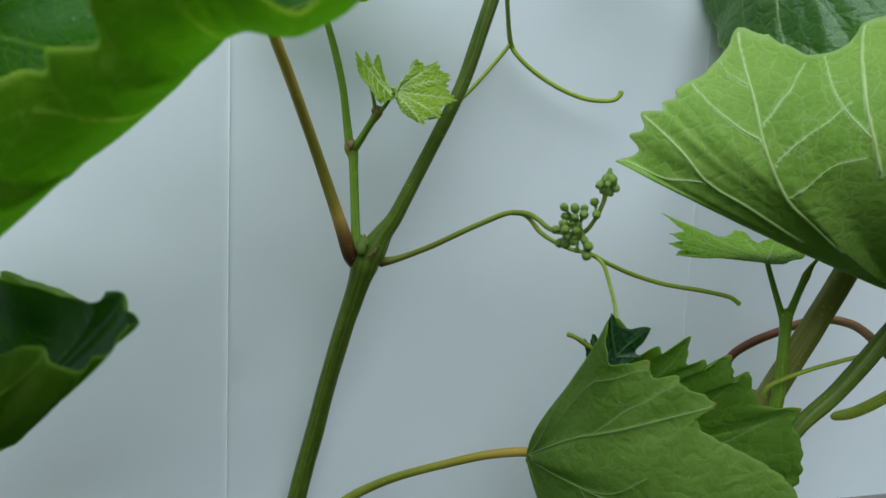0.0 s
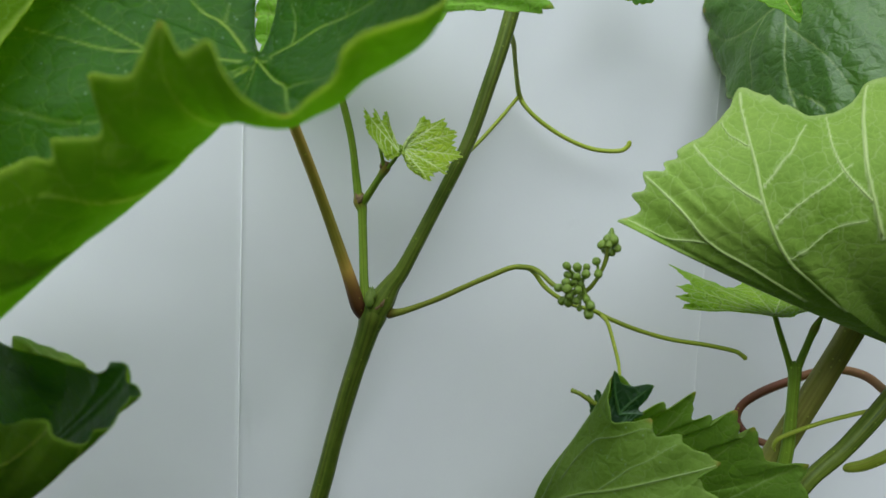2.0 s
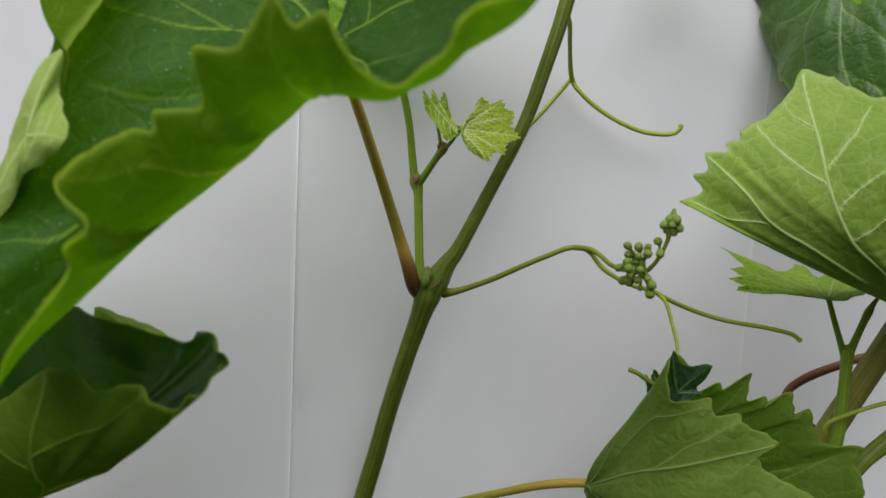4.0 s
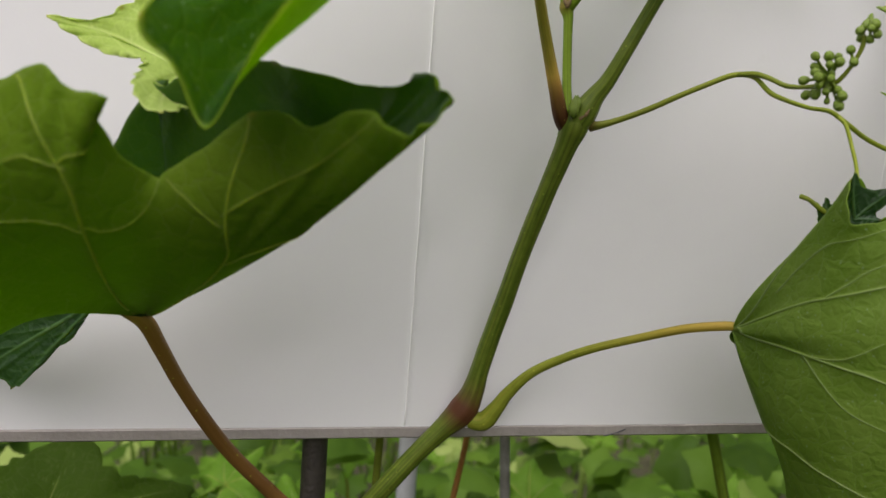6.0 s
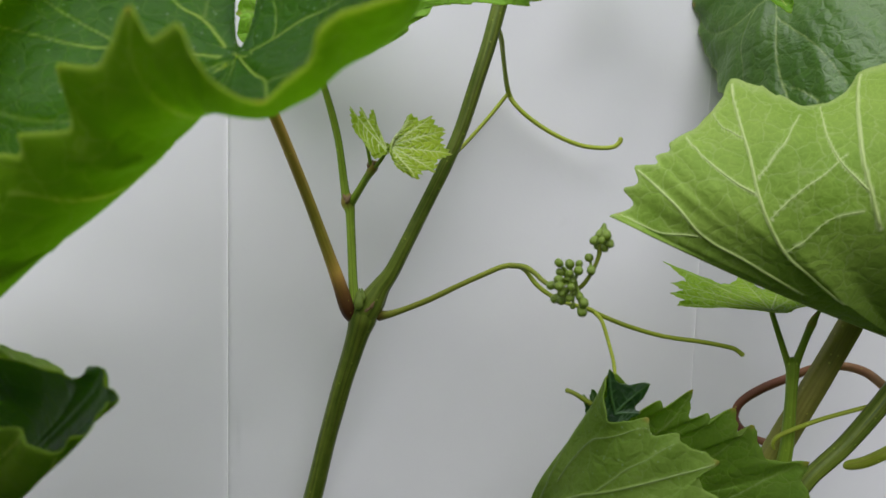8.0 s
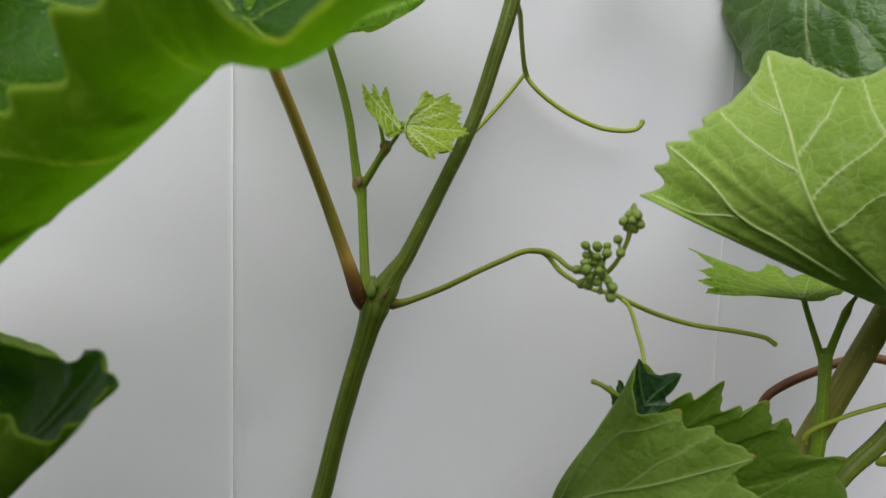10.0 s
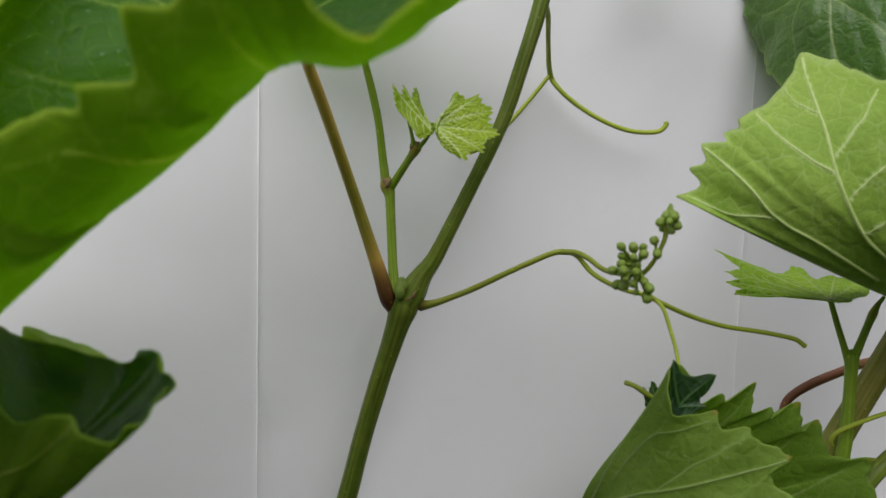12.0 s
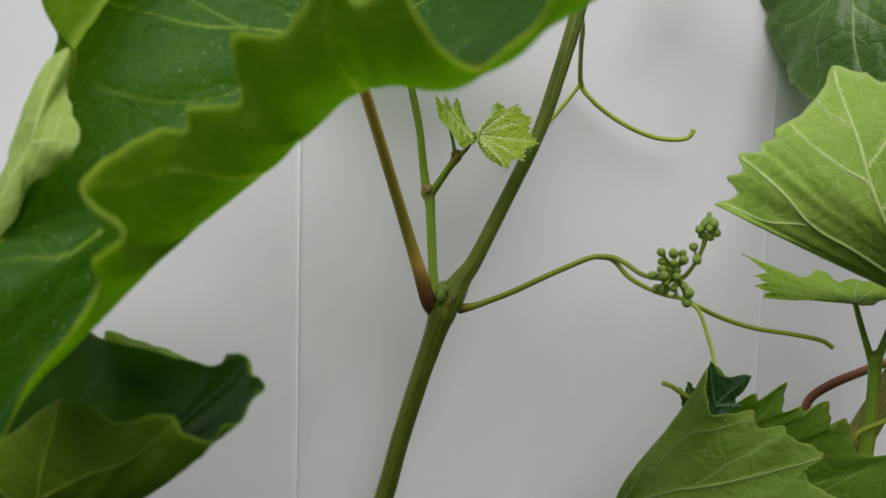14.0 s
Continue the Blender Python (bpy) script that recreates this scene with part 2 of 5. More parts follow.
STEM_BROWN = stem_material("brownish_stem", (0.150, 0.185, 0.020), (0.300, 0.335, 0.058), (0.20, 0.140, 0.045))
STEM_YOUNG = stem_material("young_green_stem", (0.130, 0.235, 0.012), (0.240, 0.360, 0.035), (0.22, 0.10, 0.03))
TENDRIL_GREEN = stem_material("tendril_green", (0.120, 0.170, 0.010), (0.240, 0.295, 0.034), (0.28, 0.110, 0.070))
TENDRIL_MAIN = stem_material("tendril_olive_to_yellow", (0.205, 0.275, 0.014), (0.360, 0.425, 0.050), (0.130, 0.140, 0.020))
TENDRIL_BRIGHT = stem_material("tendril_yellow_green", (0.235, 0.315, 0.016), (0.400, 0.470, 0.055), (0.28, 0.110, 0.070))
BUD = plain_material("flower_bud_green", (0.095, 0.170, 0.010), (0.210, 0.300, 0.030), 700.0, 0.4, 0.4, 0.0004)
SCALE = plain_material("bud_scale", (0.095, 0.155, 0.014), (0.175, 0.245, 0.028), 300.0, 0.6, 0.4, 0.0004)
HUSK = plain_material("husk_pink_brown", (0.11, 0.075, 0.025), (0.25, 0.15, 0.06), 300.0, 0.6, 0.4, 0.0004)
CARD = paper_material()
CREASE = plain_material("creased_card", (0.88, 0.88, 0.87), (0.92, 0.92, 0.91), 120.0, 0.6)
HEM = plain_material("card_edge_grey", (0.25, 0.225, 0.205), (0.34, 0.31, 0.28), 60.0, 0.7)
PENCIL = plain_material("pencil_grey", (0.05, 0.05, 0.055), (0.09, 0.09, 0.10), 200.0, 0.6)
STAKE = plain_material("black_stake", (0.026, 0.022, 0.018), (0.062, 0.050, 0.040), 60.0, 0.55, 0.6)
CANE = plain_material("brown_cane", (0.30, 0.12, 0.022), (0.48, 0.22, 0.05), 80.0, 0.7, 0.6)
CANE_GREY = plain_material("grey_cane", (0.20, 0.19, 0.16), (0.36, 0.34, 0.30), 80.0, 0.7, 0.6)
PIPE = plain_material("white_pipe", (0.55, 0.56, 0.56), (0.70, 0.71, 0.72), 30.0, 0.5)
SOIL = plain_material("grassy_soil", (0.05, 0.055, 0.022), (0.13, 0.12, 0.06), 3.0, 0.9, 0.8, 0.01)
GRASS = ground_leaf_material()

# ---- fitted shapes, in millimetres: stems as (x, y, z, radius, blush), leaves as (heart, spokes of middle, margin, lobe) ----
LOWER_STEM = [(-110.8, 268.0, 844.7, 3.53, 0), (-91.9, 279.0, 870.5, 3.46, 0), (-81.3, 281.0, 884.5, 3.44, 0), (-71.8, 283.0, 896.5, 3.42, 0), (-64.3, 285.0, 905.1, 3.73, 0), (-57.8, 287.0, 912.4, 5.17, 0.8), (-54.5, 287.0, 919.7, 4.11, 0.35), (-52.2, 286.0, 928.6, 3.37, 0), (-49.1, 284.0, 939.8, 3.22, 0), (-44.3, 281.0, 955.6, 3.16, 0), (-39.5, 277.0, 971.8, 3.09, 0), (-32.6, 271.0, 991.9, 3.08, 0), (-29.2, 269.0, 1001.4, 3.22, 0), (-26.2, 267.0, 1009.8, 3.64, 0), (-24.4, 266.0, 1015.2, 4.51, 0), (-23.6, 266.0, 1018.8, 3.78, 0), (-23.2, 266.0, 1021.9, 2.34, 0)]
UPPER_STEM = [(-26.7, 266.0, 1009.4, 2.38, 0), (-24.3, 266.0, 1015.7, 4.29, 0), (-21.4, 266.0, 1020.5, 4.19, 0), (-18.6, 266.0, 1025.2, 3.09, 0), (-15.3, 266.0, 1029.8, 2.54, 0), (-11.5, 266.0, 1037.1, 2.26, 0), (-5.2, 267.0, 1050.2, 2.16, 0), (1.7, 268.0, 1064.7, 2.16, 0), (6.0, 269.0, 1075.2, 2.20, 0), (10.3, 270.0, 1089.1, 2.25, 0), (14.2, 272.0, 1102.8, 2.35, 0), (17.5, 273.0, 1116.0, 2.44, 0), (21.9, 274.0, 1133.2, 2.34, 0), (28.9, 275.0, 1159.9, 2.25, 0)]
BIG_PETIOLE = [(-27.1, 266.0, 1014.5, 1.97, 1), (-28.6, 263.0, 1018.2, 2.36, 1), (-30.5, 260.2, 1026.0, 2.16, 0.85), (-32.9, 255.5, 1036.2, 1.8, 0.2), (-35.3, 248.5, 1048.1, 1.67, 0.1), (-37.1, 240.6, 1058.7, 1.59, 0.25), (-38.6, 230.8, 1069.6, 1.56, 0.45), (-39.4, 223.7, 1076.3, 1.52, 0.55), (-39.8, 217.7, 1081.4, 1.45, 0.55), (-35.5, 199.0, 1084.5, 1.3, 0.4), (-31.4, 184.0, 1082.0, 1.15, 0.1)]
SIDE_SHOOT = [(-26.6, 264.0, 1019.7, 1.81, 0), (-27.5, 265.0, 1026.8, 1.46, 0), (-28.3, 266.0, 1036.8, 1.42, 0), (-28.8, 266.0, 1045.9, 1.46, 0), (-29.0, 266.0, 1049.2, 1.64, 0), (-29.8, 266.0, 1052.1, 2.19, 0.4), (-30.2, 266.0, 1054.7, 1.37, 0.3)]
SIDE_PETIOLE = [(-30.2, 266.0, 1052.1, 1.46, 0), (-31.1, 265.0, 1060.4, 1.27, 0), (-31.8, 262.0, 1070.7, 1.17, 0), (-32.9, 258.0, 1079.5, 1.15, 0), (-34.1, 253.0, 1087.5, 1.04, 0), (-35.2, 248.0, 1094.4, 0.94, 0)]
BABY_STALK = [(-29.1, 266.0, 1051.0, 1.28, 0), (-25.2, 263.0, 1055.9, 1.17, 0), (-21.9, 260.0, 1059.8, 1.15, 0), (-19.5, 258.0, 1062.5, 1.50, 0.4), (-18.5, 257.0, 1064.1, 0.88, 0.5)]
BABY_STALK_A = [(-20.0, 257.0, 1063.5, 0.70, 0), (-20.5, 256.0, 1066.9, 0.52, 0), (-21.6, 256.0, 1071.3, 0.44, 0), (-22.7, 256.0, 1075.3, 0.35, 0)]
BABY_STALK_B = [(-18.5, 257.0, 1062.8, 0.70, 0), (-16.2, 255.0, 1064.8, 0.61, 0), (-14.0, 253.0, 1067.4, 0.52, 0), (-12.3, 252.0, 1068.7, 0.43, 0)]
TENDRIL = [(-19.5, 267.0, 1015.8, 1.75, 0.9), (-15.1, 266.0, 1016.7, 1.16, 0.55), (-9.6, 266.0, 1018.7, 0.94, 0.55), (-2.1, 265.0, 1021.9, 0.93, 0.55), (7.3, 263.0, 1026.6, 0.85, 0.5), (14.5, 262.0, 1030.0, 0.84, 0.45), (20.7, 261.0, 1032.7, 0.83, 0.35), (24.8, 260.0, 1033.1, 0.83, 0.2), (27.9, 258.0, 1031.8, 0.68, 0.05), (31.6, 255.0, 1027.8, 0.76, 0), (35.8, 250.0, 1025.3, 0.67, 0), (41.2, 246.0, 1023.3, 0.59, 0), (46.0, 244.0, 1022.5, 0.65, 0), (50.8, 247.0, 1020.0, 0.66, 0), (59.0, 256.0, 1016.1, 0.68, 0), (69.3, 263.0, 1012.8, 0.68, 0), (81.5, 269.0, 1010.7, 0.69, 0), (90.0, 273.0, 1008.8, 0.7, 0), (92.5, 274.0, 1007.5, 0.7, 0), (93.7, 274.0, 1006.5, 0.78, 0)]
PEDUNCLE = [(23.1, 260.0, 1033.1, 0.86, 0), (27.5, 257.0, 1033.0, 0.85, 0), (30.8, 253.0, 1031.6, 0.75, 0), (34.3, 247.0, 1029.2, 0.73, 0), (37.5, 241.0, 1028.3, 0.63, 0), (41.5, 235.0, 1028.2, 0.62, 0), (44.0, 233.0, 1028.1, 0.53, 0)]
CLUSTER_ARM = [(42.8, 234.0, 1027.7, 0.54, 0), (45.2, 232.0, 1029.7, 0.61, 0), (47.5, 231.0, 1033.2, 0.53, 0), (49.2, 230.0, 1037.5, 0.60, 0), (49.6, 230.0, 1040.5, 0.82, 0)]
TENDRIL_TWIG = [(48.2, 245.0, 1021.4, 0.64, 0), (50.5, 244.0, 1019.0, 0.56, 0), (52.4, 243.0, 1013.3, 0.52, 0), (53.8, 242.0, 1008.3, 0.51, 0), (54.4, 241.0, 1004.2, 0.47, 0)]
HIGH_TENDRIL = [(16.6, 273.0, 1108.0, 0.90, 0), (17.4, 279.0, 1105.6, 0.83, 0), (17.0, 292.0, 1100.7, 0.77, 0), (17.2, 308.0, 1092.8, 0.92, 0), (20.6, 309.0, 1087.6, 0.82, 0), (26.7, 311.0, 1082.5, 0.82, 0), (34.8, 313.0, 1077.7, 0.82, 0), (42.9, 316.0, 1074.7, 0.83, 0), (49.6, 318.0, 1073.9, 0.83, 0), (54.5, 319.0, 1074.3, 0.83, 0), (56.7, 319.0, 1075.8, 0.83, 0), (57.3, 319.0, 1077.4, 0.93, 0)]
HIGH_TENDRIL_B = [(17.2, 308.0, 1092.8, 0.71, 0), (12.5, 307.0, 1086.6, 0.71, 0), (6.9, 305.0, 1079.5, 0.71, 0), (1.1, 303.0, 1072.8, 0.71, 0), (-4.4, 300.0, 1067.4, 0.71, 0), (-8.7, 298.0, 1065.2, 0.70, 0), (-11.8, 298.0, 1065.2, 0.80, 0), (-12.9, 298.0, 1066.6, 0.80, 0)]
LL_LEAF_PETIOLE = [(-55.2, 288.0, 909.1, 3.11, 0), (-49.8, 288.0, 909.4, 3.51, 0), (-45.4, 287.0, 915.2, 2.66, 0), (-41.2, 286.0, 921.7, 2.13, 0), (-33.8, 284.0, 929.9, 1.7, 0), (-24.1, 282.0, 936.4, 1.57, 0), (-12.7, 278.0, 942.6, 1.44, 0.05), (1.8, 274.0, 948.6, 1.4, 0.15), (15.6, 270.0, 953.9, 1.45, 0.3), (27.3, 268.0, 956.5, 1.51, 0.4), (31.9, 267.0, 956.6, 1.33, 0.2)]
LEFT_PETIOLE = [(-138.8, 200.0, 955.1, 1.92, 0.3), (-134.9, 204.0, 951.4, 2.44, 0.7), (-133.2, 209.0, 943.6, 2.24, 0.8), (-131.1, 217.0, 931.3, 2.19, 0.86), (-127.0, 226.0, 917.2, 2.22, 0.9), (-121.8, 236.0, 903.2, 2.31, 0.9), (-111.7, 246.0, 888.0, 2.38, 0.9), (-102.8, 256.0, 872.9, 2.75, 0.5), (-96.6, 264.0, 855.8, 3.03, 0.2)]
RIGHT_STEM = [(95.7, 312.0, 933.9, 4.59, 0.2), (105.4, 310.0, 955.7, 4.53, 0.2), (113.0, 308.0, 972.9, 4.47, 0.2), (121.3, 306.0, 989.9, 4.22, 0.3), (130.6, 304.0, 1009.2, 4.07, 0.3), (138.1, 302.0, 1025.9, 3.92, 0.3), (148.1, 300.0, 1049.3, 3.77, 0.2), (163.2, 298.0, 1084.6, 3.60, 0.2), (176.2, 296.0, 1115.9, 3.36, 0), (188.6, 294.0, 1149.5, 3.12, 0)]
RIGHT_TWIG = [(112.2, 303.0, 963.7, 2.49, 0), (113.1, 301.0, 972.0, 2.28, 0), (113.4, 300.0, 979.9, 2.08, 0), (113.7, 299.0, 990.5, 1.88, 0), (113.7, 298.0, 997.7, 2.06, 0), (113.6, 298.0, 1001.1, 2.25, 0), (113.6, 298.0, 1002.4, 1.12, 0)]
RIGHT_TWIG_A = [(112.6, 298.0, 999.5, 1.22, 0), (110.8, 297.0, 1004.5, 1.03, 0), (108.1, 295.0, 1011.6, 0.93, 0), (105.3, 292.0, 1018.7, 0.83, 0)]
RIGHT_TWIG_B = [(114.3, 298.0, 1000.0, 1.41, 0), (116.1, 297.0, 1006.0, 1.21, 0), (117.8, 296.0, 1011.6, 1.21, 0), (119.0, 296.0, 1014.6, 1.39, 0.3), (120.2, 296.0, 1017.3, 0.83, 0), (122.4, 297.0, 1019.9, 0.56, 0)]
RED_TENDRIL = [(112.4, 332.0, 966.1, 1.37, 0.6), (107.1, 333.0, 967.6, 1.48, 0.8), (103.2, 334.0, 971.0, 1.49, 0.9), (101.8, 335.0, 975.0, 1.49, 0.8), (104.1, 335.0, 980.2, 1.60, 0.9), (111.1, 335.0, 985.3, 1.70, 0.9), (120.1, 335.0, 989.7, 1.58, 0.7), (128.7, 334.0, 993.7, 1.57, 0.6), (137.0, 332.0, 995.6, 1.55, 0.5), (144.5, 328.0, 994.6, 1.63, 0.6), (149.4, 322.0, 990.8, 1.69, 0.5), (154.6, 315.0, 984.5, 1.75, 0.4)]
THIN_TENDRIL = [(108.3, 297.0, 972.4, 0.47, 0), (107.6, 296.0, 974.3, 0.66, 0), (108.9, 295.0, 977.0, 0.75, 0), (113.6, 294.0, 980.0, 0.74, 0), (121.9, 293.0, 984.0, 0.73, 0), (130.2, 292.0, 987.2, 0.73, 0), (137.4, 291.0, 990.0, 0.72, 0), (146.2, 290.0, 994.8, 0.71, 0)]
DARK_STEM = [(99.7, 282.0, 952.6, 2.60, 0), (111.8, 284.0, 961.5, 2.60, 0), (117.8, 285.0, 968.3, 2.68, 0), (126.6, 287.0, 976.4, 2.78, 0), (135.3, 289.0, 986.3, 2.87, 0), (143.9, 291.0, 997.2, 2.87, 0), (160.5, 295.0, 1018.0, 2.87, 0), (181.5, 300.0, 1045.2, 2.88, 0)]
FAT_TENDRIL = [(138.1, 325.0, 960.4, 0.91, 0), (139.8, 325.0, 961.1, 1.72, 0), (144.2, 324.0, 962.6, 2.01, 0), (149.1, 322.0, 965.9, 2.09, 0), (154.8, 320.0, 970.4, 2.07, 0), (162.0, 315.0, 977.2, 1.93, 0)]
HOOK_TWIG = [(41.0, 244.0, 999.0, 0.72, 0), (43.3, 244.0, 998.2, 0.64, 0), (45.7, 245.0, 996.6, 0.72, 0), (48.7, 246.0, 994.6, 0.73, 0)]
BUDS = [(38.8, 232.0, 1035.4, 0.99), (41.7, 230.0, 1035.2, 1.13), (44.1, 231.0, 1035.2, 0.91), (39.1, 233.0, 1032.9, 0.92), (41.7, 228.0, 1032.9, 0.90), (44.0, 228.0, 1033.6, 1.12), (40.2, 235.0, 1033.1, 0.85), (38.9, 230.0, 1031.1, 1.06), (40.9, 234.0, 1030.6, 1.00), (42.7, 230.0, 1030.9, 0.91), (36.8, 233.0, 1029.3, 1.07), (39.2, 227.0, 1029.6, 1.12), (42.2, 227.0, 1029.4, 0.97), (37.9, 234.0, 1025.7, 1.08), (39.7, 231.0, 1025.7, 1.14), (39.7, 228.0, 1027.8, 0.97)] + [(41.7, 229.0, 1026.4, 0.90), (44.4, 229.0, 1026.9, 0.98), (45.5, 228.0, 1025.4, 1.12), (45.1, 229.0, 1023.0, 1.20), (42.6, 231.0, 1024.1, 0.68), (46.7, 230.0, 1037.1, 1.05), (47.3, 228.0, 1033.9, 1.04), (43.1, 233.0, 1027.6, 0.92), (47.9, 228.0, 1041.7, 0.97), (49.4, 229.0, 1043.3, 1.04), (51.0, 227.0, 1043.2, 1.18), (49.8, 225.0, 1041.8, 0.81), (52.0, 228.0, 1041.0, 0.96), (48.9, 231.0, 1040.3, 0.90), (50.7, 229.0, 1039.8, 0.89)]
BIG_LEAF = ((-31.2, 182.0, 1082.7), [
    ((-34.4, 186.0, 1086.1), (-37.2, 189.0, 1093.1), 0),
    ((-35.2, 188.0, 1092.3), (-38.0, 192.0, 1104.0), 0),
    ((-43.6, 186.0, 1093.2), (-66.9, 188.0, 1120.9), 1),
    ((-87.8, 172.0, 1098.0), (-73.7, 150.0, 1078.4), 0),
    ((-80.0, 165.0, 1082.0), (-75.6, 148.0, 1070.6), 1),
    ((-83.4, 156.0, 1065.1), (-80.8, 151.0, 1057.1), 0),
    ((-85.1, 154.0, 1048.6), (-86.8, 149.0, 1042.2), 0),
    ((-70.8, 150.0, 1042.5), (-80.9, 114.0, 1022.3), 1),
    ((-69.4, 150.0, 1036.0), (-77.9, 119.0, 1014.9), 0),
    ((-68.0, 150.0, 1031.6), (-74.1, 124.0, 1005.2), 0),
    ((-60.7, 142.0, 1029.9), (-57.6, 109.0, 1018.6), 0),
    ((-58.0, 142.2, 1032.3), (-45.8, 101.0, 1027.2), 0),
] + [
    ((-55.1, 142.4, 1034.9), (-46.6, 109.0, 1032.6), 0),
    ((-52.4, 142.6, 1037.3), (-45.8, 106.0, 1036.4), 0),
    ((-49.7, 142.8, 1039.7), (-40.0, 103.0, 1040.3), 0),
    ((-47.3, 143.0, 1041.8), (-50.4, 110.0, 1046.6), 1),
    ((-39.6, 141.7, 1047.3), (-46.7, 122.0, 1054.9), 0),
    ((-34.9, 140.6, 1050.8), (-41.7, 123.0, 1055.5), 0),
    ((-31.1, 139.5, 1054.0), (-40.2, 121.0, 1058.6), 0),
    ((-27.9, 138.5, 1055.6), (-33.3, 123.0, 1059.7), 0),
    ((-25.7, 137.5, 1057.5), (-33.8, 121.0, 1066.6), 0),
    ((-23.0, 136.0, 1059.7), (-30.9, 117.0, 1068.4), 0),
    ((-19.7, 134.0, 1061.3), (-24.1, 116.0, 1068.0), 0),
    ((-15.9, 131.0, 1062.5), (-15.2, 109.0, 1074.2), 1),
] + [
    ((-13.1, 129.0, 1062.1), (-11.5, 108.0, 1069.6), 0),
    ((-12.1, 128.0, 1062.2), (-5.4, 103.0, 1070.3), 0),
    ((-10.2, 128.0, 1062.2), (-2.2, 101.0, 1065.5), 0),
    ((-10.0, 133.0, 1063.0), (0.9, 103.0, 1062.0), 0),
    ((-8.8, 141.0, 1064.4), (4.6, 107.0, 1060.6), 1),
    ((-5.9, 144.0, 1066.1), (8.6, 105.9, 1063.4), 0),
    ((-0.9, 140.0, 1067.0), (11.8, 105.0, 1065.7), 0),
    ((3.6, 138.0, 1069.6), (15.0, 103.0, 1070.3), 0),
    ((7.3, 150.0, 1078.0), (24.5, 118.0, 1079.9), 0),
    ((-10.8, 178.0, 1092.2), (6.8, 165.0, 1110.0), 1),
    ((-28.2, 186.0, 1090.4), (-27.0, 190.0, 1103.2), 0),
    ((-29.7, 186.0, 1086.4), (-28.9, 190.0, 1093.8), 0),
] + [
    ((-30.5, 183.0, 1083.4), (-30.6, 184.0, 1084.2), 0),
])
BIG_VEINS = [
    (1.0, [(-64, 188, 1117), (-49, 186, 1096), (-42, 186, 1092), (-37, 185, 1087), (-31, 181, 1082)]),
    (1.0, [(2, 165, 1092), (-8, 174, 1090), (-16, 180, 1089), (-23, 182, 1085), (-31, 181, 1082)]),
    (0.9, [(-80, 168, 1087), (-71, 171, 1085), (-62, 173, 1083), (-54, 176, 1083), (-38, 180, 1082), (-31, 181, 1082)]),
    (0.9, [(-9, 145, 1066), (-12, 151, 1068), (-18, 164, 1074), (-23, 171, 1076), (-30, 180, 1081)]),
    (0.8, [(-14, 110, 1073), (-17, 120, 1068), (-17, 131, 1063), (-27, 165, 1075), (-31, 182, 1082)]),
    (0.9, [(-50, 110, 1047), (-46, 116, 1046), (-40, 124, 1047), (-36, 132, 1049), (-35, 140, 1051), (-34, 162, 1065), (-31, 181, 1082)]),
    (0.9, [(-87, 140, 1027), (-81, 141, 1032), (-74, 142, 1035), (-64, 143, 1044), (-57, 155, 1057)]),
] + [
    (0.6, [(-78, 159, 1068), (-73, 161, 1067), (-67, 164, 1066), (-58, 168, 1067), (-46, 174, 1073), (-32, 181, 1082)]),
    (0.6, [(-74, 176, 1094), (-68, 176, 1090), (-60, 176, 1086), (-54, 176, 1083)]),
    (0.5, [(-41, 188, 1097), (-41, 187, 1095), (-41, 186, 1092)]),
    (0.5, [(-25, 186, 1096), (-23, 185, 1092), (-23, 182, 1086)]),
    (0.5, [(0, 153, 1076), (-8, 155, 1074), (-17, 164, 1073)]),
    (0.45, [(-6, 178, 1098), (-8, 175, 1093), (-8, 174, 1090)]),
]
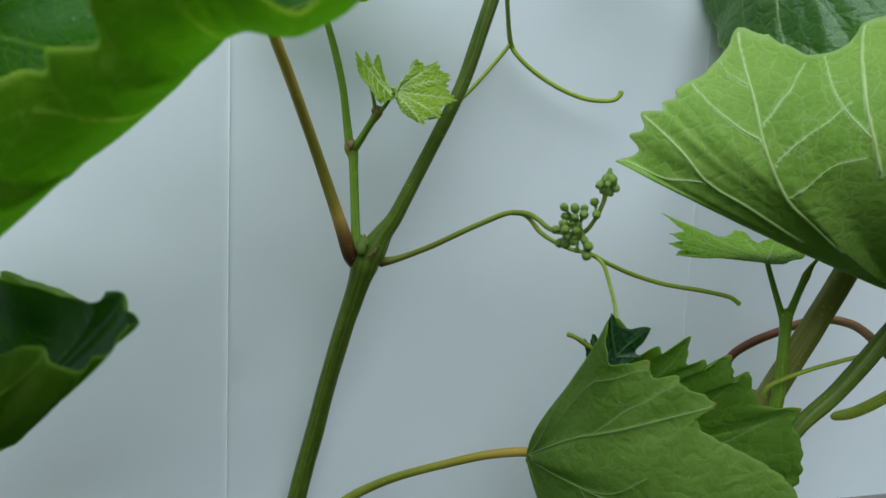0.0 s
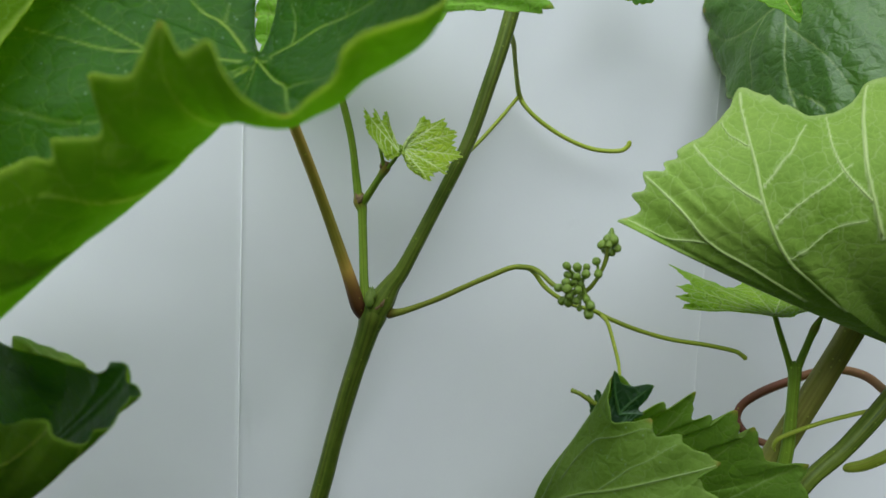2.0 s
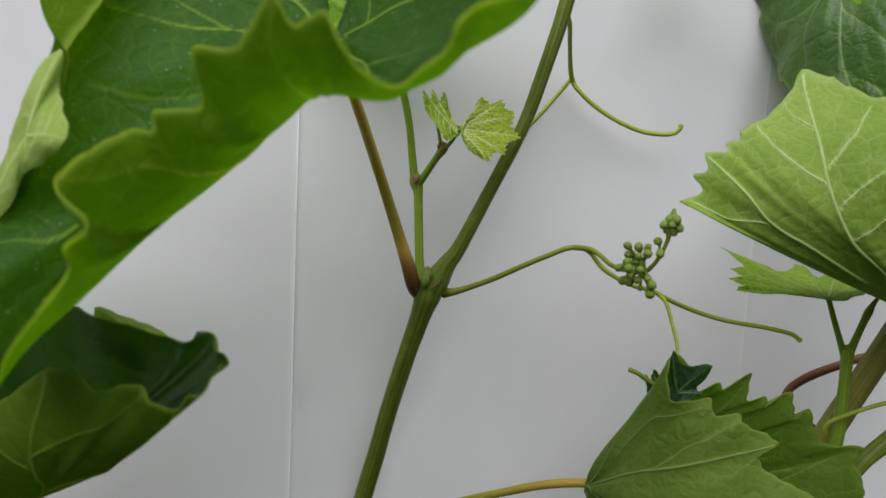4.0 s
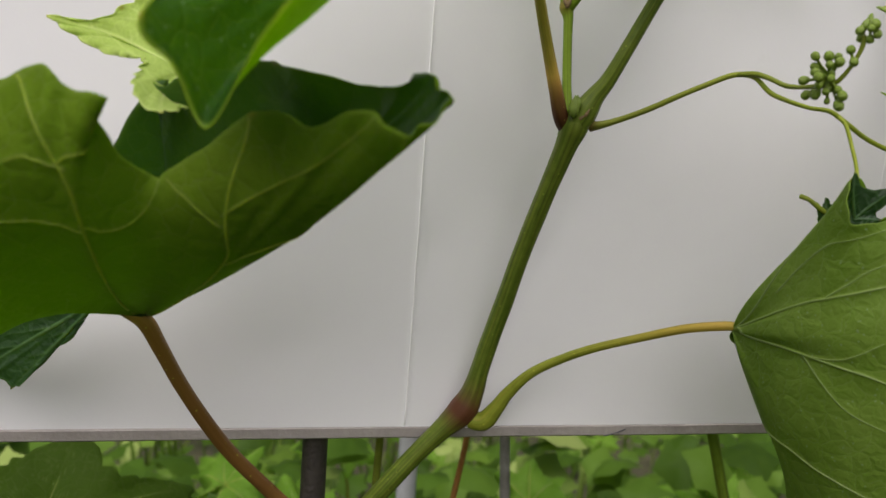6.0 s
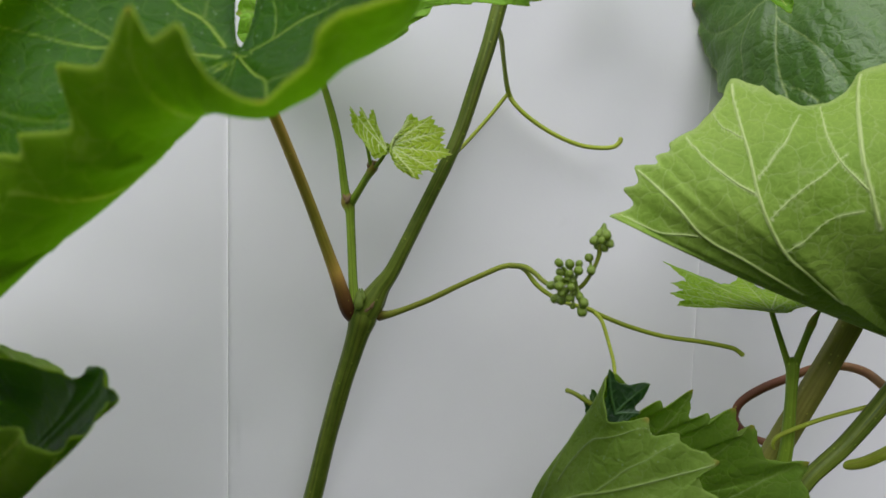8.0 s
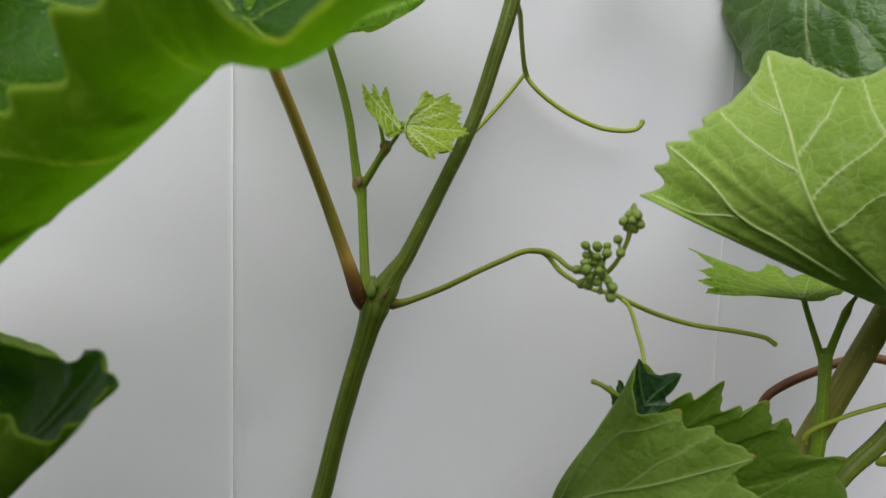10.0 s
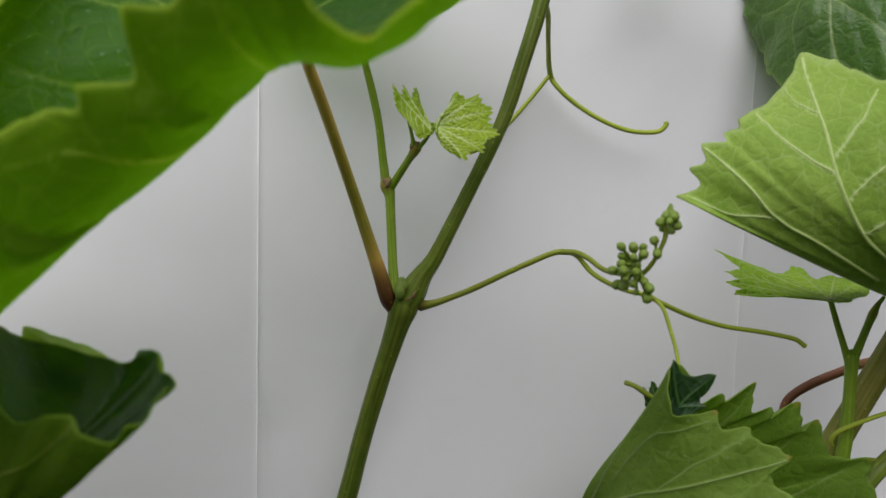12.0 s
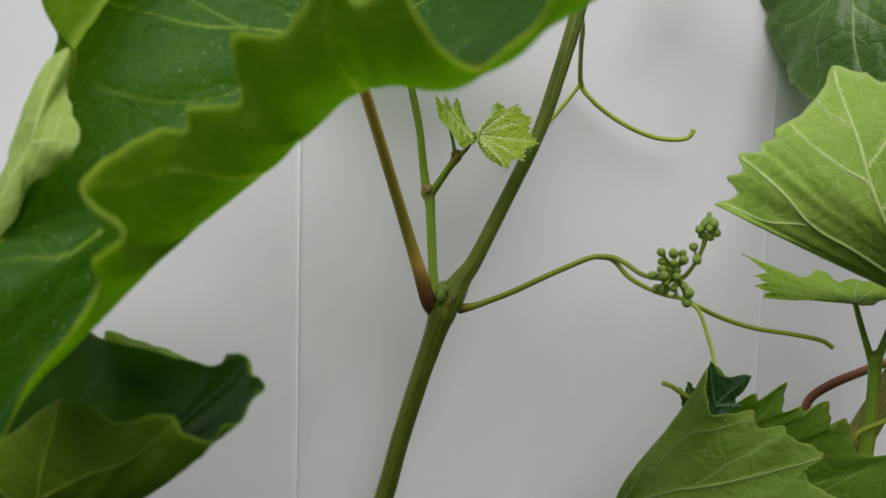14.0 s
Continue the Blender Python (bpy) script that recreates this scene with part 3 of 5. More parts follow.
LEFT_LEAF = ((-134.6, 204.0, 952.9), [
    ((-70.0, 163.0, 989.0), (-33.5, 139.0, 1012.5), 1),
    ((-75.0, 164.0, 984.5), (-33.9, 135.5, 1009.6), 0),
    ((-77.0, 163.0, 982.0), (-37.1, 133.0, 1007.6), 0),
    ((-76.8, 161.0, 981.3), (-39.3, 131.0, 1005.6), 0),
    ((-79.9, 160.0, 979.9), (-43.5, 128.0, 1006.8), 0),
    ((-84.1, 160.0, 978.9), (-45.8, 128.5, 1009.5), 0),
    ((-86.5, 159.5, 978.2), (-51.3, 130.5, 1009.7), 0),
    ((-88.8, 159.0, 977.4), (-61.0, 135.0, 1007.2), 0),
    ((-94.3, 158.0, 975.1), (-74.8, 142.0, 1009.1), 1),
    ((-105.7, 160.0, 975.0), (-97.3, 149.0, 994.0), 0),
    ((-109.5, 145.0, 979.9), (-91.6, 126.0, 1007.2), 1),
    ((-112.4, 140.0, 982.3), (-100.8, 126.0, 1010.9), 0),
] + [
    ((-115.8, 136.0, 984.6), (-113.2, 124.0, 1015.6), 1),
    ((-134.5, 138.0, 975.9), (-135.6, 124.0, 1000.5), 0),
    ((-142.4, 150.0, 959.7), (-154.1, 138.0, 962.0), 1),
    ((-142.7, 188.0, 954.3), (-158.5, 184.0, 952.8), 0),
    ((-127.4, 194.0, 969.2), (-119.2, 173.0, 1011.1), 0),
    ((-114.2, 186.0, 981.5), (-106.4, 168.0, 1016.6), 0),
    ((-101.8, 180.0, 987.0), (-89.8, 160.0, 1019.9), 0),
    ((-90.2, 174.0, 992.2), (-76.5, 153.0, 1019.2), 1),
    ((-77.9, 168.0, 995.1), (-65.3, 150.0, 1016.7), 0),
    ((-68.6, 164.0, 998.9), (-56.3, 151.0, 1015.9), 0),
    ((-63.7, 161.0, 1000.4), (-50.0, 149.5, 1016.7), 0),
    ((-60.6, 159.0, 1001.7), (-44.0, 145.5, 1019.5), 1),
] + [
    ((-59.0, 158.0, 1001.5), (-40.7, 144.5, 1019.0), 0),
    ((-57.5, 157.0, 1001.3), (-39.2, 143.0, 1015.0), 0),
    ((-64.0, 160.0, 995.0), (-36.1, 141.0, 1013.5), 0),
])
FLANGE = ((-67.5, 158.0, 1015.7), [
    ((-72.7, 160.2, 1017.7), (-76.9, 161.0, 1019.3), 1),
    ((-71.3, 161.2, 1017.1), (-74.5, 163.0, 1018.3), 0),
    ((-68.2, 161.2, 1016.2), (-68.7, 163.0, 1016.7), 0),
    ((-62.8, 159.6, 1015.0), (-59.0, 160.0, 1014.5), 1),
    ((-64.4, 160.2, 1012.9), (-61.8, 161.0, 1010.6), 0),
    ((-68.4, 160.2, 1012.5), (-69.1, 161.0, 1009.8), 0),
    ((-71.4, 160.2, 1013.7), (-74.6, 161.0, 1012.1), 0),
    ((-72.4, 160.2, 1015.9), (-76.4, 161.0, 1016.0), 0),
])
FLAP = ((-79.8, 142.0, 1055.2), [
    ((-77.9, 143.0, 1064.1), (-76.1, 147.0, 1072.9), 1),
    ((-77.7, 142.5, 1060.0), (-75.6, 146.0, 1064.8), 0),
    ((-74.4, 139.0, 1055.2), (-69.0, 139.0, 1055.1), 1),
    ((-78.0, 140.0, 1052.4), (-76.2, 141.0, 1049.6), 0),
    ((-80.6, 140.5, 1051.1), (-81.4, 142.0, 1047.0), 0),
    ((-81.3, 140.5, 1048.7), (-82.9, 142.0, 1042.2), 0),
    ((-85.4, 141.5, 1045.3), (-91.0, 144.0, 1035.5), 1),
    ((-86.9, 144.5, 1049.8), (-94.0, 150.0, 1044.3), 0),
    ((-85.3, 145.0, 1054.8), (-90.8, 151.0, 1054.3), 0),
    ((-84.0, 145.0, 1058.5), (-88.2, 151.0, 1061.8), 0),
    ((-82.1, 144.5, 1062.1), (-84.4, 150.0, 1069.0), 0),
])
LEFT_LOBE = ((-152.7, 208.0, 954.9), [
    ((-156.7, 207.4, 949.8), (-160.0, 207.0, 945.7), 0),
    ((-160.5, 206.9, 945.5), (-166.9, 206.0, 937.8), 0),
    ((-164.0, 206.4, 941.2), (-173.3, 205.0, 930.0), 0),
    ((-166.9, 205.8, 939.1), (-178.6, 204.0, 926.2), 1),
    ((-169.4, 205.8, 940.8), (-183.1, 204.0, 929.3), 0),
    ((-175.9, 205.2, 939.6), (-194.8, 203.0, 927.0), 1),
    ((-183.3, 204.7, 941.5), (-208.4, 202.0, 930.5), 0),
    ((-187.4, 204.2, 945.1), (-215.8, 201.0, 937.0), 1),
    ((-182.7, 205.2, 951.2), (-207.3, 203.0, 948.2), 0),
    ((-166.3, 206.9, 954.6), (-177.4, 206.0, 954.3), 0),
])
CUPPED_LEAF = ((29.7, 267.0, 955.6), [
    ((33.9, 257.0, 972.5), (52.5, 238.0, 1005.2), 1),
    ((44.2, 245.0, 975.1), (52.3, 234.0, 993.0), 0),
    ((46.4, 241.0, 975.3), (62.7, 232.0, 994.8), 1),
    ((47.6, 240.0, 973.7), (63.7, 232.0, 990.6), 0),
    ((48.5, 239.0, 972.8), (71.2, 233.0, 991.0), 0),
    ((48.7, 239.0, 971.9), (71.8, 233.0, 988.6), 0),
    ((49.3, 238.0, 970.3), (81.6, 235.0, 983.4), 1),
    ((49.9, 236.0, 961.3), (77.4, 234.0, 976.9), 0),
    ((56.9, 236.0, 955.2), (105.5, 240.0, 955.3), 1),
    ((53.1, 240.0, 938.6), (81.4, 246.0, 906.5), 0),
    ((48.4, 248.0, 925.5), (78.3, 256.0, 878.8), 1),
    ((39.4, 260.0, 930.0), (58.7, 274.0, 877.0), 0),
] + [
    ((35.7, 272.0, 942.6), (55.3, 283.0, 887.6), 0),
    ((69.3, 282.0, 948.8), (109.0, 279.0, 941.9), 0),
    ((72.2, 277.5, 957.7), (114.8, 274.0, 959.8), 0),
    ((70.7, 275.0, 962.7), (111.7, 273.0, 969.7), 0),
    ((45.3, 280.0, 948.4), (113.0, 272.0, 975.0), 1),
    ((45.1, 278.0, 952.5), (101.0, 271.0, 975.9), 0),
    ((44.7, 275.0, 956.7), (95.9, 267.0, 986.7), 1),
    ((44.2, 274.0, 958.7), (92.0, 267.0, 983.6), 0),
    ((43.2, 272.0, 962.5), (89.7, 264.0, 992.1), 1),
    ((42.5, 271.0, 964.4), (82.6, 263.0, 987.1), 0),
    ((42.2, 270.0, 965.4), (82.7, 262.0, 990.7), 0),
    ((42.0, 269.0, 966.8), (76.9, 261.0, 989.3), 0),
] + [
    ((41.5, 268.0, 968.3), (76.9, 259.0, 998.1), 1),
    ((40.1, 265.0, 969.9), (68.9, 256.0, 993.1), 0),
    ((39.5, 264.0, 970.7), (67.7, 254.0, 995.6), 0),
    ((38.7, 262.0, 971.4), (59.6, 250.0, 991.6), 0),
    ((38.3, 258.0, 974.8), (60.8, 244.0, 998.5), 0),
])
CUPPED_VEINS = [
    (1.0, [(81, 235, 983), (65, 236, 978), (51, 241, 971), (39, 253, 963), (30, 266, 956)]),
    (1.0, [(86, 240, 945), (66, 238, 952), (59, 239, 954), (48, 244, 956), (40, 252, 957), (31, 266, 956)]),
    (1.0, [(73, 250, 917), (62, 250, 922), (50, 253, 927), (38, 262, 930), (32, 267, 954)]),
    (0.9, [(54, 280, 895), (40, 270, 927), (32, 267, 954)]),
    (0.7, [(52, 238, 1005), (46, 246, 989), (37, 258, 967), (31, 266, 957)]),
    (0.5, [(63, 233, 992), (57, 238, 990), (48, 243, 984), (40, 252, 971)]),
] + [
    (0.5, [(69, 234, 988), (58, 238, 980), (51, 241, 971)]),
    (0.5, [(64, 238, 963), (56, 239, 957), (50, 243, 956)]),
    (0.45, [(68, 243, 939), (58, 243, 944), (48, 245, 956)]),
    (0.6, [(96, 267, 987), (87, 271, 977), (71, 275, 966)]),
    (0.7, [(113, 272, 976), (101, 275, 968), (88, 278, 959)]),
    (0.6, [(77, 259, 998), (72, 262, 988), (62, 266, 978)]),
]
LEFT_VEINS = [
    (1.0, [(-114, 124, 1015), (-110, 124, 1009), (-106, 126, 1000), (-104, 129, 991), (-105, 135, 978), (-118, 160, 967), (-133, 195, 955)]),
    (0.6, [(-117, 124, 996), (-110, 125, 998), (-104, 127, 996)]),
    (0.6, [(-99, 148, 993), (-104, 145, 987), (-105, 139, 982), (-105, 134, 980)]),
    (0.7, [(-122, 126, 979), (-112, 130, 978), (-106, 136, 978)]),
    (0.5, [(-95, 126, 1007), (-98, 127, 1003), (-105, 127, 998)]),
] + [
    (1.0, [(-75, 142, 1009), (-76, 143, 1002), (-82, 150, 991), (-89, 160, 980), (-105, 175, 971), (-130, 198, 956)]),
    (0.6, [(-47, 129, 1008), (-59, 136, 1000), (-82, 150, 991)]),
    (0.6, [(-41, 131, 1006), (-60, 150, 992), (-90, 162, 979)]),
    (0.5, [(-94, 150, 994), (-89, 150, 992), (-84, 152, 989)]),
]
RIGHT_LEAF = ((138.2, 272.0, 1013.0), [
    ((86.7, 241.0, 1031.6), (54.6, 235.6, 1043.8), 0),
    ((87.6, 239.5, 1032.9), (53.6, 235.2, 1048.5), 1),
    ((88.4, 238.4, 1034.0), (58.5, 235.5, 1051.3), 0),
    ((89.2, 237.2, 1035.1), (55.0, 234.9, 1055.5), 0),
    ((90.0, 236.1, 1036.1), (59.5, 235.2, 1057.2), 0),
    ((90.8, 235.0, 1037.2), (57.5, 234.6, 1062.4), 1),
    ((91.7, 234.2, 1037.9), (64.2, 235.5, 1061.5), 0),
    ((92.5, 233.5, 1038.7), (63.4, 235.1, 1064.8), 0),
    ((93.4, 232.8, 1039.4), (67.1, 235.5, 1065.8), 0),
    ((94.2, 232.0, 1040.1), (67.3, 235.2, 1069.6), 0),
    ((95.6, 231.7, 1040.4), (75.2, 241.0, 1071.0), 0),
    ((96.9, 231.3, 1040.6), (80.8, 243.0, 1079.0), 0),
] + [
    ((98.3, 231.0, 1040.9), (83.6, 245.0, 1087.8), 1),
    ((100.0, 231.0, 1041.8), (90.7, 244.0, 1084.1), 0),
    ((101.7, 231.0, 1042.6), (92.1, 244.0, 1084.6), 0),
    ((103.4, 231.0, 1043.5), (95.1, 243.0, 1080.6), 0),
    ((105.1, 231.0, 1044.4), (96.6, 243.0, 1081.5), 0),
    ((106.8, 231.0, 1045.3), (101.7, 242.0, 1077.1), 0),
    ((110.4, 230.7, 1046.0), (111.2, 245.0, 1079.7), 0),
    ((114.0, 230.3, 1046.7), (115.7, 248.0, 1083.0), 0),
    ((117.6, 230.0, 1047.5), (117.5, 249.0, 1089.2), 1),
    ((123.5, 230.2, 1047.6), (124.5, 248.5, 1092.0), 0),
    ((129.0, 230.5, 1047.7), (134.0, 248.0, 1089.5), 0),
    ((133.5, 230.8, 1047.8), (146.0, 248.5, 1088.0), 0),
] + [
    ((137.1, 231.0, 1047.9), (157.9, 249.0, 1088.4), 1),
    ((152.5, 245.0, 1024.5), (181.1, 250.0, 1036.8), 1),
    ((154.6, 270.0, 1000.7), (175.4, 282.0, 980.7), 0),
    ((144.1, 290.0, 1013.0), (160.0, 312.0, 1012.3), 0),
    ((116.6, 268.0, 1020.1), (101.1, 290.0, 1033.1), 0),
])
RIGHT_VEINS = [
    (1.0, [(83, 243, 1087), (85, 238, 1074), (87, 233, 1064), (89, 230, 1053), (94, 230, 1042), (100, 234, 1033), (113, 245, 1024)]),
    (0.9, [(60, 236, 1060), (66, 234, 1054), (72, 233, 1048), (79, 234, 1042), (88, 236, 1037), (104, 246, 1029)]),
    (0.62, [(72, 239, 1067), (76, 235, 1062), (82, 232, 1057), (88, 230, 1054)]),
    (1.0, [(118, 249, 1089), (115, 240, 1074), (114, 233, 1061), (118, 233, 1047)]),
    (0.55, [(106, 242, 1077), (106, 236, 1068), (109, 233, 1061), (115, 231, 1055)]),
    (0.45, [(54, 235, 1049), (60, 234, 1046), (66, 234, 1044), (75, 234, 1044)]),
    (0.42, [(100, 240, 1073), (96, 235, 1067), (89, 231, 1058)]),
    (0.42, [(110, 234, 1063), (105, 232, 1059), (98, 231, 1054), (92, 230, 1048)]),
    (0.42, [(114, 232, 1051), (106, 231, 1048), (100, 231, 1042), (96, 231, 1039)]),
    (0.4, [(79, 241, 1075), (81, 238, 1071), (86, 236, 1068)]),
]
TWIG_LEAF = ((105.3, 292.0, 1018.5), [
    ((95.8, 288.6, 1019.2), (88.0, 284.0, 1019.7), 0),
    ((88.7, 286.4, 1019.9), (75.1, 280.0, 1021.1), 1),
    ((90.0, 288.0, 1020.9), (77.5, 283.0, 1022.9), 0),
    ((87.4, 288.6, 1021.4), (72.7, 284.0, 1023.7), 1),
    ((89.7, 290.2, 1022.4), (76.9, 287.0, 1025.5), 0),
    ((87.8, 291.4, 1023.4), (73.5, 289.0, 1027.4), 1),
    ((90.8, 293.5, 1023.8), (78.9, 293.0, 1028.1), 0),
    ((86.7, 297.4, 1026.6), (71.4, 300.0, 1033.2), 1),
    ((93.1, 298.5, 1024.5), (83.1, 302.0, 1029.4), 0),
    ((96.6, 300.7, 1023.3), (89.4, 306.0, 1027.2), 0),
    ((99.7, 302.4, 1022.7), (95.1, 309.0, 1026.2), 0),
    ((101.9, 304.5, 1023.8), (99.1, 313.0, 1028.2), 1),
] + [
    ((104.1, 305.1, 1023.0), (103.1, 314.0, 1026.7), 0),
    ((105.7, 305.1, 1022.1), (106.1, 314.0, 1025.0), 0),
    ((109.4, 306.2, 1022.1), (112.7, 316.0, 1025.0), 1),
    ((113.9, 304.0, 1021.2), (120.9, 312.0, 1023.5), 1),
    ((113.5, 299.6, 1020.0), (120.2, 304.0, 1021.3), 0),
    ((109.8, 295.2, 1018.9), (113.4, 296.0, 1019.2), 0),
    ((106.7, 291.9, 1018.4), (107.9, 290.0, 1018.4), 0),
])
BABY_LEAF = ((-12.8, 252.0, 1068.6), [
    ((-12.5, 250.4, 1067.4), (-12.2, 251.0, 1066.4), 0),
    ((-11.3, 249.4, 1065.1), (-10.0, 249.0, 1062.2), 0),
    ((-9.4, 248.8, 1063.9), (-6.7, 248.0, 1060.0), 0),
    ((-7.7, 248.2, 1063.1), (-3.5, 247.0, 1058.6), 1),
    ((-6.4, 249.4, 1064.7), (-1.2, 249.0, 1061.5), 0),
    ((-5.0, 249.9, 1064.5), (1.3, 250.0, 1061.1), 1),
    ((-4.8, 251.0, 1066.3), (1.8, 252.0, 1064.4), 0),
    ((-3.1, 253.2, 1067.4), (4.8, 256.0, 1066.4), 1),
    ((-4.3, 253.2, 1069.4), (2.6, 256.0, 1070.1), 0),
    ((-4.3, 253.8, 1071.6), (2.7, 257.0, 1074.0), 1),
    ((-5.7, 253.8, 1072.3), (0.1, 257.0, 1075.3), 0),
    ((-6.4, 253.8, 1073.8), (-1.1, 257.0, 1078.1), 1),
] + [
    ((-8.2, 253.2, 1073.2), (-4.4, 256.0, 1076.9), 0),
    ((-9.9, 252.6, 1074.0), (-7.5, 255.0, 1078.4), 1),
    ((-11.0, 252.1, 1071.4), (-9.6, 254.0, 1073.7), 0),
    ((-12.4, 251.6, 1069.3), (-12.0, 253.0, 1069.9), 0),
])
BABY_LEAF_B = ((-13.3, 252.0, 1066.5), [
    ((-12.9, 253.8, 1067.7), (-12.5, 253.0, 1068.7), 0),
    ((-15.3, 254.8, 1068.9), (-17.0, 255.0, 1070.8), 0),
    ((-15.8, 255.4, 1070.8), (-17.9, 256.0, 1074.4), 0),
    ((-16.8, 256.5, 1074.2), (-19.7, 258.0, 1080.5), 1),
    ((-17.8, 255.4, 1071.9), (-21.5, 256.0, 1076.4), 0),
    ((-18.6, 255.4, 1074.3), (-23.0, 256.0, 1080.7), 1),
    ((-19.0, 254.3, 1072.2), (-23.6, 254.0, 1076.9), 0),
    ((-20.0, 253.8, 1074.3), (-25.5, 253.0, 1080.6), 1),
    ((-19.5, 253.2, 1071.0), (-24.5, 252.0, 1074.6), 0),
    ((-17.6, 252.6, 1068.6), (-21.2, 251.0, 1070.4), 0),
    ((-16.3, 252.1, 1066.8), (-18.8, 250.0, 1067.0), 0),
    ((-14.9, 252.1, 1065.6), (-16.2, 250.0, 1064.9), 0),
])
SIDE_LEAF = ((-35.2, 248.0, 1094.4), [
    ((-25.0, 246.0, 1093.8), (-15.5, 243.0, 1095.5), 0),
    ((-19.0, 243.0, 1099.7), (-0.3, 238.0, 1103.4), 1),
    ((-9.8, 240.0, 1104.5), (7.7, 234.0, 1106.0), 0),
    ((-1.2, 238.0, 1109.3), (32.6, 230.0, 1104.5), 1),
    ((-3.4, 240.0, 1117.9), (15.3, 235.0, 1117.3), 0),
    ((-21.5, 245.0, 1120.9), (-16.6, 245.0, 1135.5), 1),
    ((-39.0, 250.0, 1118.0), (-47.2, 252.0, 1141.3), 0),
    ((-49.8, 250.0, 1113.2), (-57.2, 250.0, 1118.6), 0),
    ((-49.8, 250.0, 1106.3), (-60.1, 250.0, 1109.0), 1),
    ((-47.9, 250.0, 1099.4), (-59.3, 250.0, 1098.2), 0),
    ((-42.4, 250.0, 1095.8), (-48.6, 252.0, 1096.0), 0),
])
BACK_LEAF = ((110.5, 334.0, 1144.1), [
    ((99.3, 340.0, 1146.4), (83.7, 346.0, 1153.2), 0),
    ((97.7, 334.0, 1135.3), (86.1, 344.0, 1130.8), 1),
    ((98.0, 328.0, 1124.4), (89.6, 342.0, 1110.8), 0),
    ((104.2, 318.0, 1117.8), (97.8, 322.0, 1088.5), 0),
    ((111.1, 312.0, 1112.3), (113.9, 302.0, 1078.1), 1),
    ((120.7, 308.0, 1115.0), (131.2, 298.0, 1085.8), 0),
    ((127.7, 308.0, 1124.2), (152.2, 296.0, 1097.0), 1),
    ((128.0, 318.0, 1142.5), (153.9, 314.0, 1143.9), 0),
    ((119.7, 332.0, 1153.4), (127.8, 334.0, 1159.8), 1),
    ((107.0, 338.0, 1153.9), (101.7, 344.0, 1162.5), 0),
])
BACK_VEINS = [
    (1.0, [(110, 322, 1131), (110, 318, 1118), (110, 314, 1108), (110, 308, 1096), (115, 303, 1080)]),
    (0.6, [(110, 313, 1107), (111, 309, 1095), (117, 305, 1091), (121, 303, 1087)]),
    (0.7, [(87, 344, 1125), (94, 338, 1118), (101, 330, 1118), (107, 324, 1123), (109, 322, 1129)]),
    (0.6, [(131, 298, 1089), (125, 305, 1100), (119, 312, 1109), (110, 318, 1118)]),
    (0.5, [(100, 318, 1089), (101, 320, 1101), (102, 324, 1112), (106, 324, 1122)]),
]
TOP_LEAF = ((98.1, 290.0, 1133.1), [
    ((93.7, 289.0, 1127.6), (87.5, 288.0, 1123.6), 0),
    ((96.9, 287.0, 1124.2), (94.6, 285.0, 1120.0), 0),
    ((100.2, 286.0, 1122.0), (99.7, 283.0, 1116.8), 0),
    ((102.6, 285.0, 1120.8), (106.8, 281.0, 1112.1), 1),
    ((104.7, 285.0, 1124.2), (107.6, 282.0, 1118.4), 0),
    ((106.6, 285.0, 1127.7), (111.3, 283.0, 1123.4), 0),
    ((103.7, 288.0, 1134.0), (110.1, 286.0, 1134.9), 1),
    ((96.2, 290.0, 1137.7), (93.5, 290.0, 1142.3), 1),
])
TOP_LEAF_B = ((58.3, 300.0, 1137.9), [
    ((54.6, 299.0, 1133.9), (48.9, 298.0, 1131.9), 0),
    ((56.5, 298.0, 1129.7), (53.8, 296.0, 1123.6), 0),
    ((58.7, 297.0, 1129.4), (59.0, 295.0, 1121.8), 1),
    ((62.1, 298.0, 1131.4), (65.8, 296.0, 1126.0), 0),
    ((62.1, 300.0, 1138.7), (65.8, 300.0, 1140.4), 1),
    ((56.4, 300.0, 1140.8), (52.5, 300.0, 1143.9), 1),
])
PALE_LEAF = ((-112.5, 182.0, 1019.2), [
    ((-106.7, 170.0, 1012.4), (-101.0, 162.0, 1009.7), 0),
    ((-109.1, 168.0, 1013.4), (-103.6, 158.0, 1008.7), 1),
    ((-111.4, 168.0, 1015.2), (-109.6, 158.0, 1011.2), 0),
    ((-113.9, 172.0, 1018.0), (-114.7, 164.0, 1016.2), 0),
    ((-116.7, 180.0, 1021.4), (-120.6, 178.0, 1021.6), 0),
    ((-131.0, 190.0, 1025.6), (-138.0, 186.0, 1023.8), 0),
    ((-136.2, 188.0, 1028.0), (-152.7, 184.0, 1032.1), 1),
    ((-131.3, 189.0, 1029.7), (-143.8, 187.0, 1031.7), 0),
    ((-127.1, 190.0, 1031.4), (-135.4, 190.0, 1035.6), 1),
    ((-122.4, 194.0, 1032.9), (-120.9, 196.0, 1047.6), 1),
    ((-113.6, 196.0, 1026.4), (-106.2, 200.0, 1028.6), 0),
    ((-117.2, 196.0, 1016.1), (-114.1, 198.0, 1012.0), 0),
])
